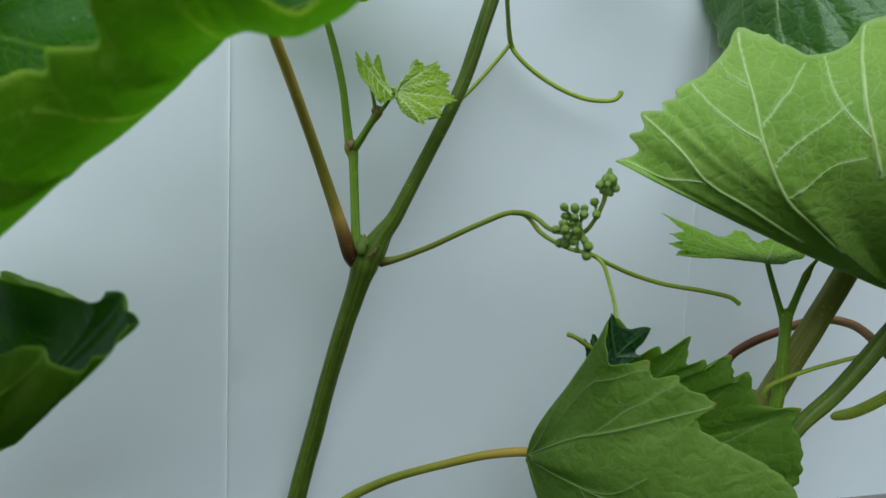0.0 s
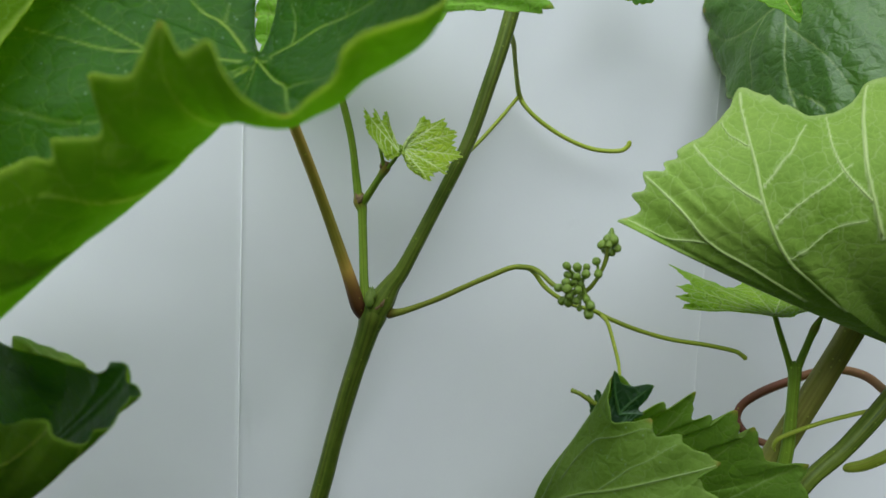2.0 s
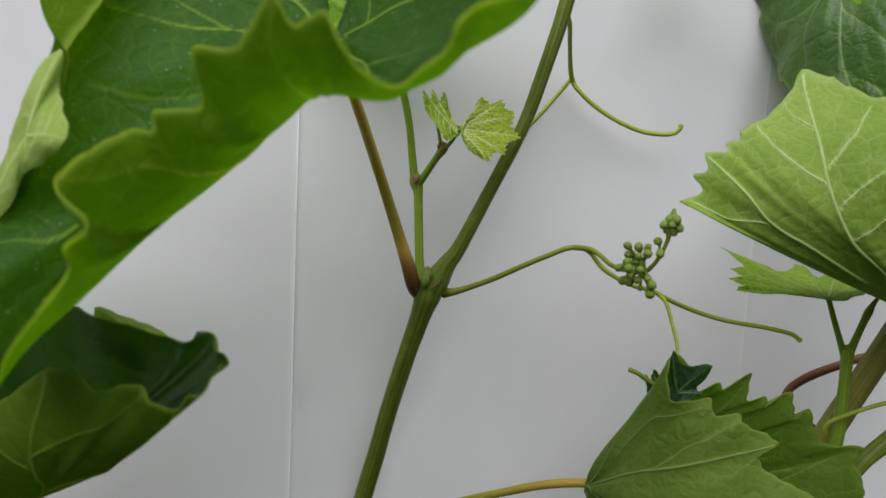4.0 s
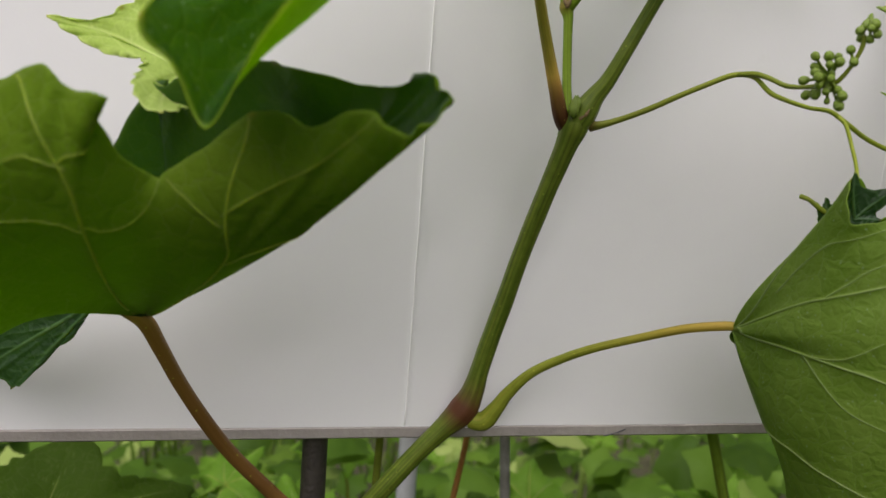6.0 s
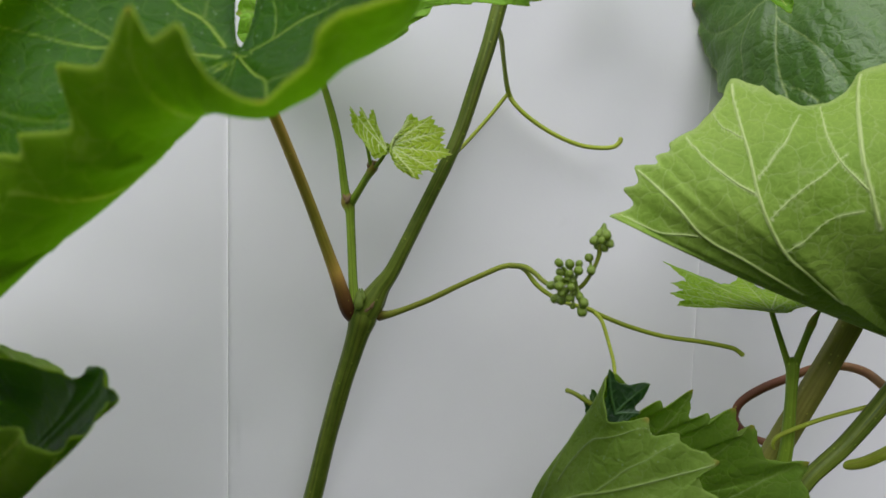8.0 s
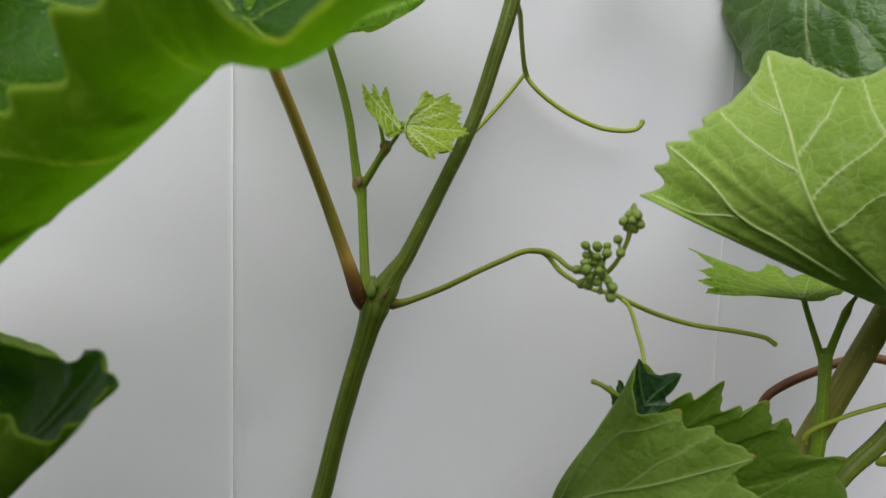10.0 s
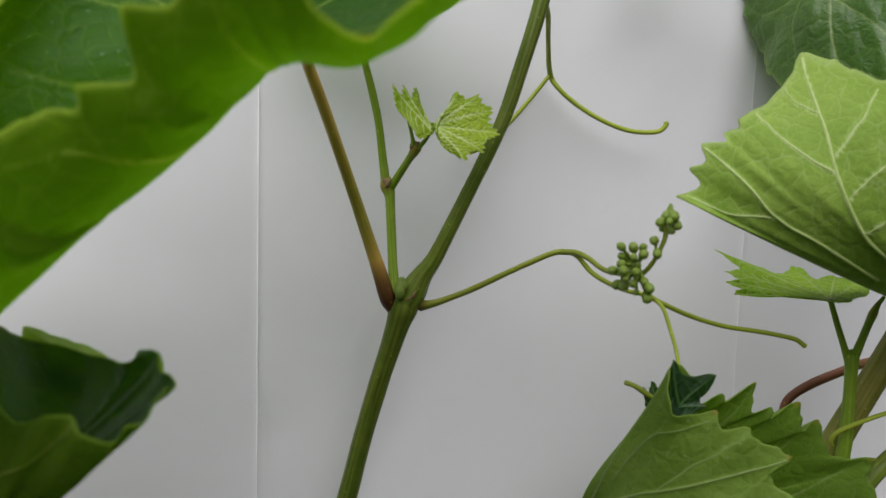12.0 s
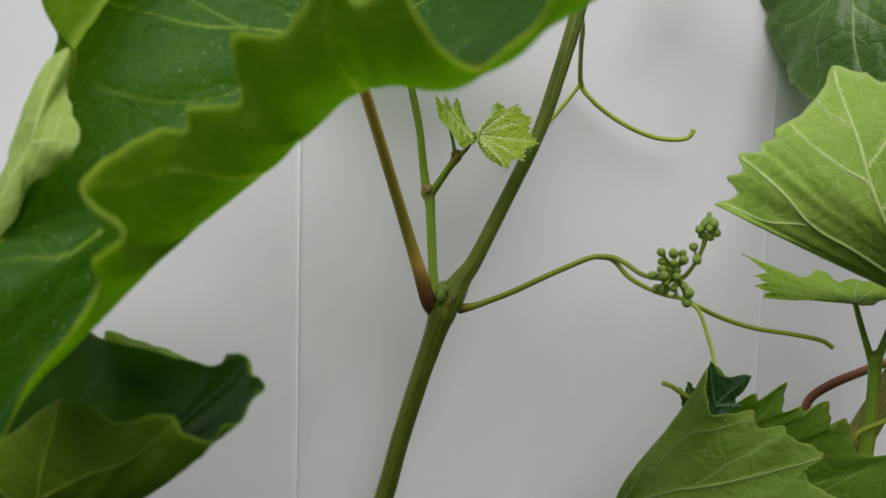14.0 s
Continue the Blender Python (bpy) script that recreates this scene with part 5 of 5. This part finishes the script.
def bud_scale(at, size, lean, parent, material=SCALE, label="pointed green dormant bud"):
    """A pointed dormant bud with overlapping scales."""
    bm = bmesh.new()
    bmesh.ops.create_uvsphere(bm, u_segments=14, v_segments=10, radius=1.0)
    for v in bm.verts:
        up = v.co.z * 0.5 + 0.5
        pinch = 1.0 - 0.75 * up**1.6
        ridge = 1 + 0.10 * math.cos(3 * math.atan2(v.co.y, v.co.x) + 3 * up)
        v.co = Vector((v.co.x * 0.62 * pinch * ridge, v.co.y * 0.55 * pinch * ridge, v.co.z * 1.15))
        v.co = Matrix.Rotation(lean, 3, "Y") @ (v.co * size)
        v.co += Vector(at)
    for fc in bm.faces:
        fc.smooth = True
    return part("bud", bm, material, parent, label)


bud_scale(Vector((-24.4, 261.0, 1021.4)) * MM, 0.0031, 0.05, vine)
bud_scale(Vector((-23.3, 261.4, 1022.9)) * MM, 0.0019, -0.15, vine)
for at, size, lean in (((-21.9, 262.0, 1018.2), 0.0014, 0.9), ((-20.4, 262.2, 1019.6), 0.0013, 0.5), ((-28.9, 263.6, 1053.0), 0.0015, 0.5), ((-30.2, 263.8, 1053.6), 0.0012, -0.5), ((-20.6, 257.0, 1063.6), 0.0011, 0.2), ((-18.9, 256.4, 1064.0), 0.0009, -0.4)):
    bud_scale(Vector(at) * MM, size, lean, vine, HUSK, "dry pinkish-brown husk at a node")

leaf(BIG_LEAF, (UPPER, LOWER, VEIN), vine, "large dark green leaf with curled-up toothed margin", tooth=6, bite=0.35, blunt=0.7, seed=3, wave=0.15, pillow=0.35, vein=0.40, rings=130, fine=0.6, ridges=False, plan=BIG_VEINS)
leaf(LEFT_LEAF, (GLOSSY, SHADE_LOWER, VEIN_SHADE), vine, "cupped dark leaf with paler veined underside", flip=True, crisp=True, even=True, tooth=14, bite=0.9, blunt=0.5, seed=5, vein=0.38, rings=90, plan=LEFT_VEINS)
# Pale green stands for the sky light this turned-back edge catches.
leaf(FLANGE, (LIT_MARGIN, LIT_MARGIN, VEIN_PALE), vine, "turned-back margin of a cupped leaf, coloured as if sunlit", tooth=6, bite=0.6, vein=0.2, wave=0.1, pillow=0.1, thick=0.2, seed=73, fine=0.3, rings=24, side_veins=2, ridges=False)
# Extra sheet over the big leaf's own margin, coloured as brightly lit.
leaf(FLAP, (LIT_MARGIN, LIT_MARGIN, VEIN_PALE), vine, "curled-over margin of a large leaf, skylight put into its colour", tooth=7, bite=0.6, vein=0.25, wave=0.2, pillow=0.2, seed=79, fine=0.5, rings=40, side_veins=2, ridges=False)
# Dark upper-side green on both skins stands in for the shade under the leaf.
leaf(LEFT_LOBE, (GLOSSY, GLOSSY, VEIN_DARK), vine, "leaf lobe hanging under a cupped leaf, shade put into its dark green", tooth=9, bite=2.5, vein=0.5, wave=0.4, pillow=0.4, seed=71, side_veins=3, ridges=False)
leaf(CUPPED_LEAF, (CUP_UPPER, CUP_LOWER, VEIN_MUTED), vine, "cupped green leaf showing its veined underside", crisp=True, tooth=6, bite=1.0, blunt=0.0, seed=7, vein=0.48, rings=80, plan=CUPPED_VEINS, pillow=0.25, wave=0.3)
leaf(CREST, (GLOSSY, GLOSSY, VEIN_DARK), vine, "dark green folded tip of a cupped leaf", tooth=5, bite=0.8, vein=0.3, wave=0.1, pillow=0.3, thick=0.2, seed=61, fine=0.3, rings=30, side_veins=3, ridges=False)
leaf(CHIP, (GLOSSY, GLOSSY, VEIN_DARK), vine, "dark serrated leaf tip behind a tendril", tooth=3, bite=0.8, vein=0.2, wave=0.1, pillow=0.2, thick=0.2, seed=67, fine=0.3, rings=20, side_veins=2, ridges=False)
leaf(SIDE_LEAF, (TENDER, LOWER, VEIN), vine, "bright green leaf on a thin stalk", tooth=8, bite=3.5, seed=11)
leaf(BABY_LEAF, (YOUNG, YOUNG, VEIN_PALE), vine, "tiny unfolding yellow-green leaf", crisp=True, tooth=2.0, bite=1.5, blunt=0.0, thick=0.2, vein=0.26, pillow=0.3, wave=0.2, seed=13, fine=0.2, side_veins=6, rings=60)
leaf(BABY_LEAF_B, (YOUNG, YOUNG, VEIN_PALE), vine, "tiny folded yellow-green leaf", crisp=True, tooth=1.8, bite=1.2, blunt=0.0, thick=0.2, vein=0.22, pillow=0.3, wave=0.2, seed=17, fine=0.2, rings=60)
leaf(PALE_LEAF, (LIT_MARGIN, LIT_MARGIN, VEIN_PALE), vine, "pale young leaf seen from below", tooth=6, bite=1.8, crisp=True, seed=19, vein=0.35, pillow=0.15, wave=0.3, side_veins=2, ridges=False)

# the flower cluster: stalks and round green buds
cluster = stem("inflorescence", PEDUNCLE, TENDRIL_GREEN, vine, "small cluster of round green flower buds", sides=12)
stem("stalk", CLUSTER_ARM, TENDRIL_GREEN, cluster, sides=12)


def bud_mesh():
    bm = bmesh.new()
    bmesh.ops.create_uvsphere(bm, u_segments=14, v_segments=10, radius=1.0)
    for v in bm.verts:
        a = math.atan2(v.co.y, v.co.x)
        lobes = 1 + 0.06 * math.cos(5 * a) * max(0.0, v.co.z)
        v.co = Vector((v.co.x * lobes * (0.92 + 0.08 * v.co.z), v.co.y * lobes * (0.92 + 0.08 * v.co.z), v.co.z * 1.12 - 0.12 * max(0, v.co.z - 0.8) * 4))
    for fc in bm.faces:
        fc.smooth = True
    me = bpy.data.meshes.new("bud")
    bm.to_mesh(me)
    bm.free()
    me.materials.append(BUD)
    return me


bud_data = bud_mesh()
axis_low, axis_high = Vector((43.0, 234.0, 1031.0)), Vector((50.5, 230.0, 1046.0))
for i, (x, y, z, r) in enumerate(BUDS):
    at = Vector((x, y, z))
    root = axis_high if i >= 24 else axis_low
    if i in (21, 22):
        root = Vector((47.0, 231.0, 1037.0))
    ob = new("bud", bud_data)
    way = (at - root).normalized()
    ob.matrix_world = Matrix.Translation(at * MM) @ way.to_track_quat("Z", "Y").to_matrix().to_4x4() @ Matrix.Diagonal((r * MM * 1.22, r * MM * 1.22, r * MM * 1.28, 1))
    bpy.context.view_layer.update()
    keep = ob.matrix_world.copy()
    ob.parent = cluster
    ob.matrix_parent_inverse = cluster.matrix_world.inverted()
    ob.matrix_basis = keep
    mid = root.lerp(at, 0.5) + Vector((0, 0.3, -0.3))
    stem("pedicel", [(*root, 0.45, 0), (*mid, 0.38, 0), (*at, 0.42, 0)], BUD, cluster, sides=8, step=5)

# ---- the second vine at the side ----
vine_b = tagged(empty("grapevine", (0.06, 0.33, 0.0)), "second grapevine with thick brownish shoot and curling tendrils", "vine")
stem("stem", RIGHT_STEM, STEM_BROWN, vine_b, "thick brownish-green shoot", sides=28, ribs=0.03)
stem("trunk", [(RIGHT_STEM[0][0], RIGHT_STEM[0][1], RIGHT_STEM[0][2], 5.6, 0.2), (72, 322, 900, 6, 0.3), (60, 326, 700, 7, 0.6), (58, 330, 350, 10, 0.9), (60, 330, 0, 13, 1)], STEM_BROWN, vine_b)
stem("stem", DARK_STEM, STEM, vine_b, "dark green shoot", sides=24)
stem("side_shoot", RIGHT_TWIG, STEM_YOUNG, vine_b)
stem("petiole", RIGHT_TWIG_A, STEM_YOUNG, vine_b, sides=14)
stem("petiole", RIGHT_TWIG_B, STEM_YOUNG, vine_b, sides=14)
stem("tendril", RED_TENDRIL, TENDRIL_GREEN, vine_b, "reddish looping tendril", sides=16)
stem("tendril", THIN_TENDRIL, TENDRIL_BRIGHT, vine_b, "thin yellow-green tendril", sides=12)
stem("tendril", FAT_TENDRIL, TENDRIL_BRIGHT, vine_b, "thick blunt pale green tendril", sides=18)
bud_scale(Vector(RIGHT_TWIG_B[-2][:3]) * MM, 0.0019, 0.6, vine_b, HUSK, "dry brown husk on a twig")
bud_scale(Vector(RIGHT_TWIG[-2][:3]) * MM, 0.0018, -0.4, vine_b, HUSK, "dry brown husk on a twig")
leaf(RIGHT_LEAF, (BACKER, PALE_LOWER, VEIN_PALE), vine_b, "pale green leaf seen from its veined underside", crisp=True, even=True, tooth=7, bite=0.5, blunt=0.0, seed=23, vein=0.50, pillow=0.3, wave=0.2, rings=90, plan=RIGHT_VEINS)
leaf(TWIG_LEAF, (UNFOLDING, UNFOLDING, VEIN_PALE), vine_b, "small bright green unfolding leaf", tooth=3.2, bite=0.9, blunt=0.0, thick=0.2, vein=0.22, pillow=0.5, wave=0.5, seed=29, fine=0.35, crisp=True)
leaf(BACK_LEAF, (BACKER, LOWER, VEIN_DARK), vine_b, "dark glossy crinkled leaf close to the board", tooth=9, bite=1.6, blunt=0.7, seed=31, vein=0.40, pillow=0.6, rings=80, ridges=False, plan=BACK_VEINS)
leaf(TOP_LEAF, (TENDER, LOWER, VEIN), vine_b, "green leaf tip hanging from above", tooth=5, bite=1.4, wave=0.3, seed=37)
leaf(TOP_LEAF_B, (UPPER, LOWER, VEIN), vine_b, "green leaf tip hanging from above", tooth=5, bite=1.4, wave=0.3, seed=41)
stem("petiole", [(*BACK_LEAF[0], 1.3, 0), (118, 318, 1180, 1.4, 0.2), (150, 310, 1210, 1.6, 0.3), (172, 294, 1240, 2, 0)], STEM_RED, vine_b)
stem("petiole", [(*TOP_LEAF[0], 1.1, 0), (112, 292, 1165, 1.2, 0.2), (150, 298, 1200, 1.6, 0.3), (170, 294, 1235, 2, 0)], STEM_RED, vine_b)
stem("petiole", [(*TOP_LEAF_B[0], 1.1, 0), (70, 296, 1170, 1.2, 0.2), (130, 300, 1215, 1.6, 0.3), (170, 294, 1238, 2, 0)], STEM_RED, vine_b)
stem("petiole", [(*RIGHT_LEAF[0], 1.6, 0.3), (158, 262, 1012, 1.6, 0.4), (162, 285, 1020, 1.8, 0.3), (146, 300, 1030, 2.2, 0)], STEM_RED, vine_b)

# ---- what shows under the board: stake, canes, more vine leaves, rank grass ----
def upright(name, rows, material, label, category):
    ob = stem(name, rows, material, None, label, sides=16, ribs=0.0)
    return tagged(ob, label, category)


def below(x, d, z=None):
    """A place d metres behind the lower edge of the board, x along it."""
    q = BOARD @ Vector((x, d, -0.138))
    return (q.x * 1000, q.y * 1000, q.z * 1000 if z is None else z)


a = below(-0.1085, 0.010)
upright("stake", [(a[0], a[1], 0, 4.9, 0), (a[0], a[1], 500, 4.9, 0), (a[0], a[1] , 905, 4.7, 0), (a[0] + 1, a[1] - 3, 1100, 4.6, 0)], STAKE, "thin black stake standing behind the board", "stake")
a = below(-0.020, 0.10)
upright("cane", [(a[0] - 60, a[1] + 60, 0, 3.5, 0), (a[0] - 22, a[1] + 10, 700, 1.8, 0), (a[0] - 6, a[1], 865, 1.5, 0), (a[0] + 12, a[1], 960, 1.4, 0)], CANE, "thin orange-brown cane in the undergrowth", "cane")
a = below(0.000, 0.12)
upright("cane", [(a[0] + 30, a[1] + 30, 0, 4, 0), (a[0] + 8, a[1], 700, 3.0, 0), (a[0] - 2, a[1], 880, 2.6, 0), (a[0] - 10, a[1], 960, 2.4, 0)], CANE_GREY, "thin grey-brown cane in the undergrowth", "cane")
a = below(-0.008, 0.35)
upright("pipe", [(a[0], a[1], 0, 8, 0), (a[0], a[1], 500, 8, 0), (a[0], a[1], 960, 8, 0)], PIPE, "thin white pipe standing in the undergrowth", "pipe")
a = below(0.066, 0.06)
upright("cane", [(a[0] + 150, a[1] + 60, 0, 4, 0), (a[0] + 70, a[1] + 30, 640, 3.0, 0), (a[0] + 22, a[1], 860, 2.6, 0), (a[0] + 2, a[1], 915, 2.4, 0), (a[0] - 14, a[1], 960, 2.2, 0)], STEM_YOUNG, "slanting green shoot in the undergrowth", "cane")
a = below(-0.078, 0.05)
upright("cane", [(a[0] - 20, a[1] + 40, 0, 3, 0), (a[0] - 4, a[1], 700, 2.0, 0), (a[0], a[1], 880, 1.7, 0), (a[0] + 4, a[1], 960, 1.5, 0)], TENDRIL_GREEN, "thin green shoot rising behind the board", "cane")


def open_leaf(size, bow, rng):
    """Spokes of a plain five-lobed vine leaf lying open, heart at the origin."""
    lobes = [(-155, 0.62, 1), (-125, 0.5, 0), (-95, 0.82, 1), (-65, 0.62, 0), (-45, 0.92, 1), (-22, 0.7, 0), (0, 1.08, 1), (22, 0.7, 0), (45, 0.92, 1), (65, 0.62, 0), (95, 0.82, 1), (125, 0.5, 0), (155, 0.62, 1), (180, 0.12, 0)]
    rows = []
    for deg, r, lobe in lobes:
        r = r * size * (0.9 + 0.2 * rng.random())
        c, s = math.cos(radians(deg)), math.sin(radians(deg))
        drop = bow * size * (rng.random() - 0.7)
        rows.append(((c * r * 0.5, s * r * 0.5, 0.10 * size), (c * r, s * r, drop), lobe))
    return (0.0, 0.0, 0.0), rows


def placed(shape, m):
    heart, rows = shape
    return tuple(m @ Vector(heart)), [(tuple(m @ Vector(a)), tuple(m @ Vector(b)), k) for a, b, k in rows]


rng = np.random.default_rng(8)
back_vine = tagged(empty("grapevine", (-0.1, 0.8, 0.0)), "leafy vine growing low behind the board", "vine")
stem("stem", [(-100, 800, 0, 8, 1), (-120, 700, 400, 6, 0.6), (-200, 560, 600, 5, 0.3), (-120, 540, 660, 4, 0), (40, 580, 640, 3.5, 0), (200, 640, 650, 3, 0)], STEM_BROWN, back_vine)
LOW = [(-0.235, 0.13, 800, 85, 20, -55, 30), (-0.36, 0.16, 800, 75, 160, -60, 10)]
for _ in range(34):
    far = 0.30 + 1.3 * rng.random()
    LOW.append(((rng.random() - 0.5) * (0.55 + 1.3 * far), far, 1000 - (330 + 150 * rng.random()) * (0.36 + far), 45 + 40 * rng.random(), 360 * rng.random(), -40 - 35 * rng.random(), 50 * rng.random() - 25))
for i, (x, d, z, size, spin, tip, tilt) in enumerate(LOW):
    q = below(x, d, z)
    m = pose(*q, 0, 0, 0) @ pose(0, 0, 0, 90 + tip, tilt, 0) @ pose(0, 0, 0, 0, 0, spin)
    leaf(placed(open_leaf(size, 0.5, rng), m), (CUP_UPPER if i < 2 else TENDER, LOWER, VEIN), back_vine, "green vine leaf in the undergrowth", tooth=12, bite=4, seed=50 + i, fine=2.0, side_veins=4, rings=26)
    stem("petiole", [(*q, 1.4, 0), (q[0] + 10, q[1] + 20, q[2] - 40, 1.6, 0.3), (q[0] + 5, q[1] + 60, q[2] - 140, 2, 0.3)], STEM_RED, back_vine, sides=10, step=5)


def undergrowth():
    """Many small leaf blades and grass blades standing on the ground behind the board."""
    r = np.random.default_rng(21)
    verts, faces, uvs = [], [], []

    def blade(p, way, up, length, width):
        b = len(verts)
        side = way.cross(up).normalized() * width
        for f, w, h in ((0, 0.15, 0), (0.45, 1, 0.10), (0.8, 0.6, 0.05), (1, 0.02, -0.06)):
            c = p + way * length * f + up * length * h
            verts.extend((c - side * w, c + up * length * 0.03 * w, c + side * w))
            uvs.extend(((f * 0.1 + b * 0.013, 0), (f * 0.1 + b * 0.013, 0.02), (f * 0.1 + b * 0.013, 0.04)))
        for k in range(3):
            o = b + 3 * k
            faces.extend(((o, o + 1, o + 4, o + 3), (o + 1, o + 2, o + 5, o + 4)))

    def disc(p, way, up, size):
        """A rounded, slightly cupped and lobed leaf."""
        b = len(verts)
        side = way.cross(up).normalized()
        k = 15
        verts.append(p + up * size * 0.10)
        uvs.append((p.x, p.y))
        sag = r.random() * 6.283
        for ring, drop in ((0.55, 0.0), (1.0, 0.22)):
            for j in range(k):
                a = j / k * 6.283
                w = size * ring * (0.80 + 0.16 * math.cos(5 * a) + 0.12 * ring * (r.random() - 0.5))
                verts.append(p + way * math.cos(a) * w + side * math.sin(a) * w - up * size * (drop * (0.5 + 0.5 * math.cos(2 * a + sag)) + 0.05 * r.random()))
                uvs.append((p.x + math.cos(a) * w, p.y + math.sin(a) * w))
        for j in range(k):
            n = (j + 1) % k
            faces.append((b, b + 1 + j, b + 1 + n))
            faces.append((b + 1 + j, b + 1 + k + j, b + 1 + k + n, b + 1 + n))

    for _ in range(12000):
        d = 0.62 + 4.4 * r.random() ** 1.5
        turn = r.random() * 6.283
        h = 0.04 + r.random() * max(0.12, 0.74 - 0.10 * d)
        q = BOARD @ Vector((d * math.cos(turn), d * math.sin(turn), 0))
        a, e = r.random() * 6.283, -1.0 - 0.6 * r.random()
        way = Vector((math.cos(a), math.sin(a), 0.7 * (r.random() - 0.5))).normalized()
        up = Vector((0.5 * (r.random() - 0.5), 0.8 * e * r.random(), 0.8))
        up = (up - way * up.dot(way)).normalized()
        disc(Vector((q.x, q.y, h)), way, up, 0.016 + 0.030 * r.random())
    for _ in range(12000):
        d = 0.4 + 6.0 * r.random() ** 1.2
        turn = r.random() * 6.283
        q = BOARD @ Vector((d * math.cos(turn), d * math.sin(turn), 0))
        a = r.random() * 6.283
        way = Vector((0.35 * math.cos(a), 0.35 * math.sin(a), 1)).normalized()
        blade(Vector((q.x, q.y, 0)), way, Vector((math.cos(a), math.sin(a), 0.1)).normalized(), 0.12 + 0.3 * r.random(), 0.002 + 0.004 * r.random())
    ob = mesh_object("undergrowth", verts, faces, [GRASS], None, True, None, uvs)
    return tagged(ob, "bright green grass and low leaves on the ground", "undergrowth", "", "stuff")


undergrowth()


def ground():
    rows = []
    radii = [0, 0.5, 1, 1.6, 2.4, 3.5, 5, 8, 14, 30, 80, 250, 1000, 3000]
    verts, faces = [(0, 0, 0)], []
    seg = 72
    for rad in radii[1:]:
        for j in range(seg):
            a = j / seg * 2 * math.pi
            x, y = rad * math.cos(a), rad * math.sin(a)
            z = 0.03 * noise.noise(Vector((x * 1.3, y * 1.3, 0))) if 0.4 < rad < 10 else 0.0
            verts.append((x, y, min(z, 0.0)))
    for j in range(seg):
        faces.append((0, 1 + j, 1 + (j + 1) % seg))
    for k in range(len(radii) - 2):
        for j in range(seg):
            a, b = 1 + k * seg + j, 1 + k * seg + (j + 1) % seg
            faces.append((a, a + seg, b + seg, b))
    ob = mesh_object("ground", verts, faces, [SOIL])
    return tagged(ob, "grassy soil between the vines", "ground", "", "structure")


ground()
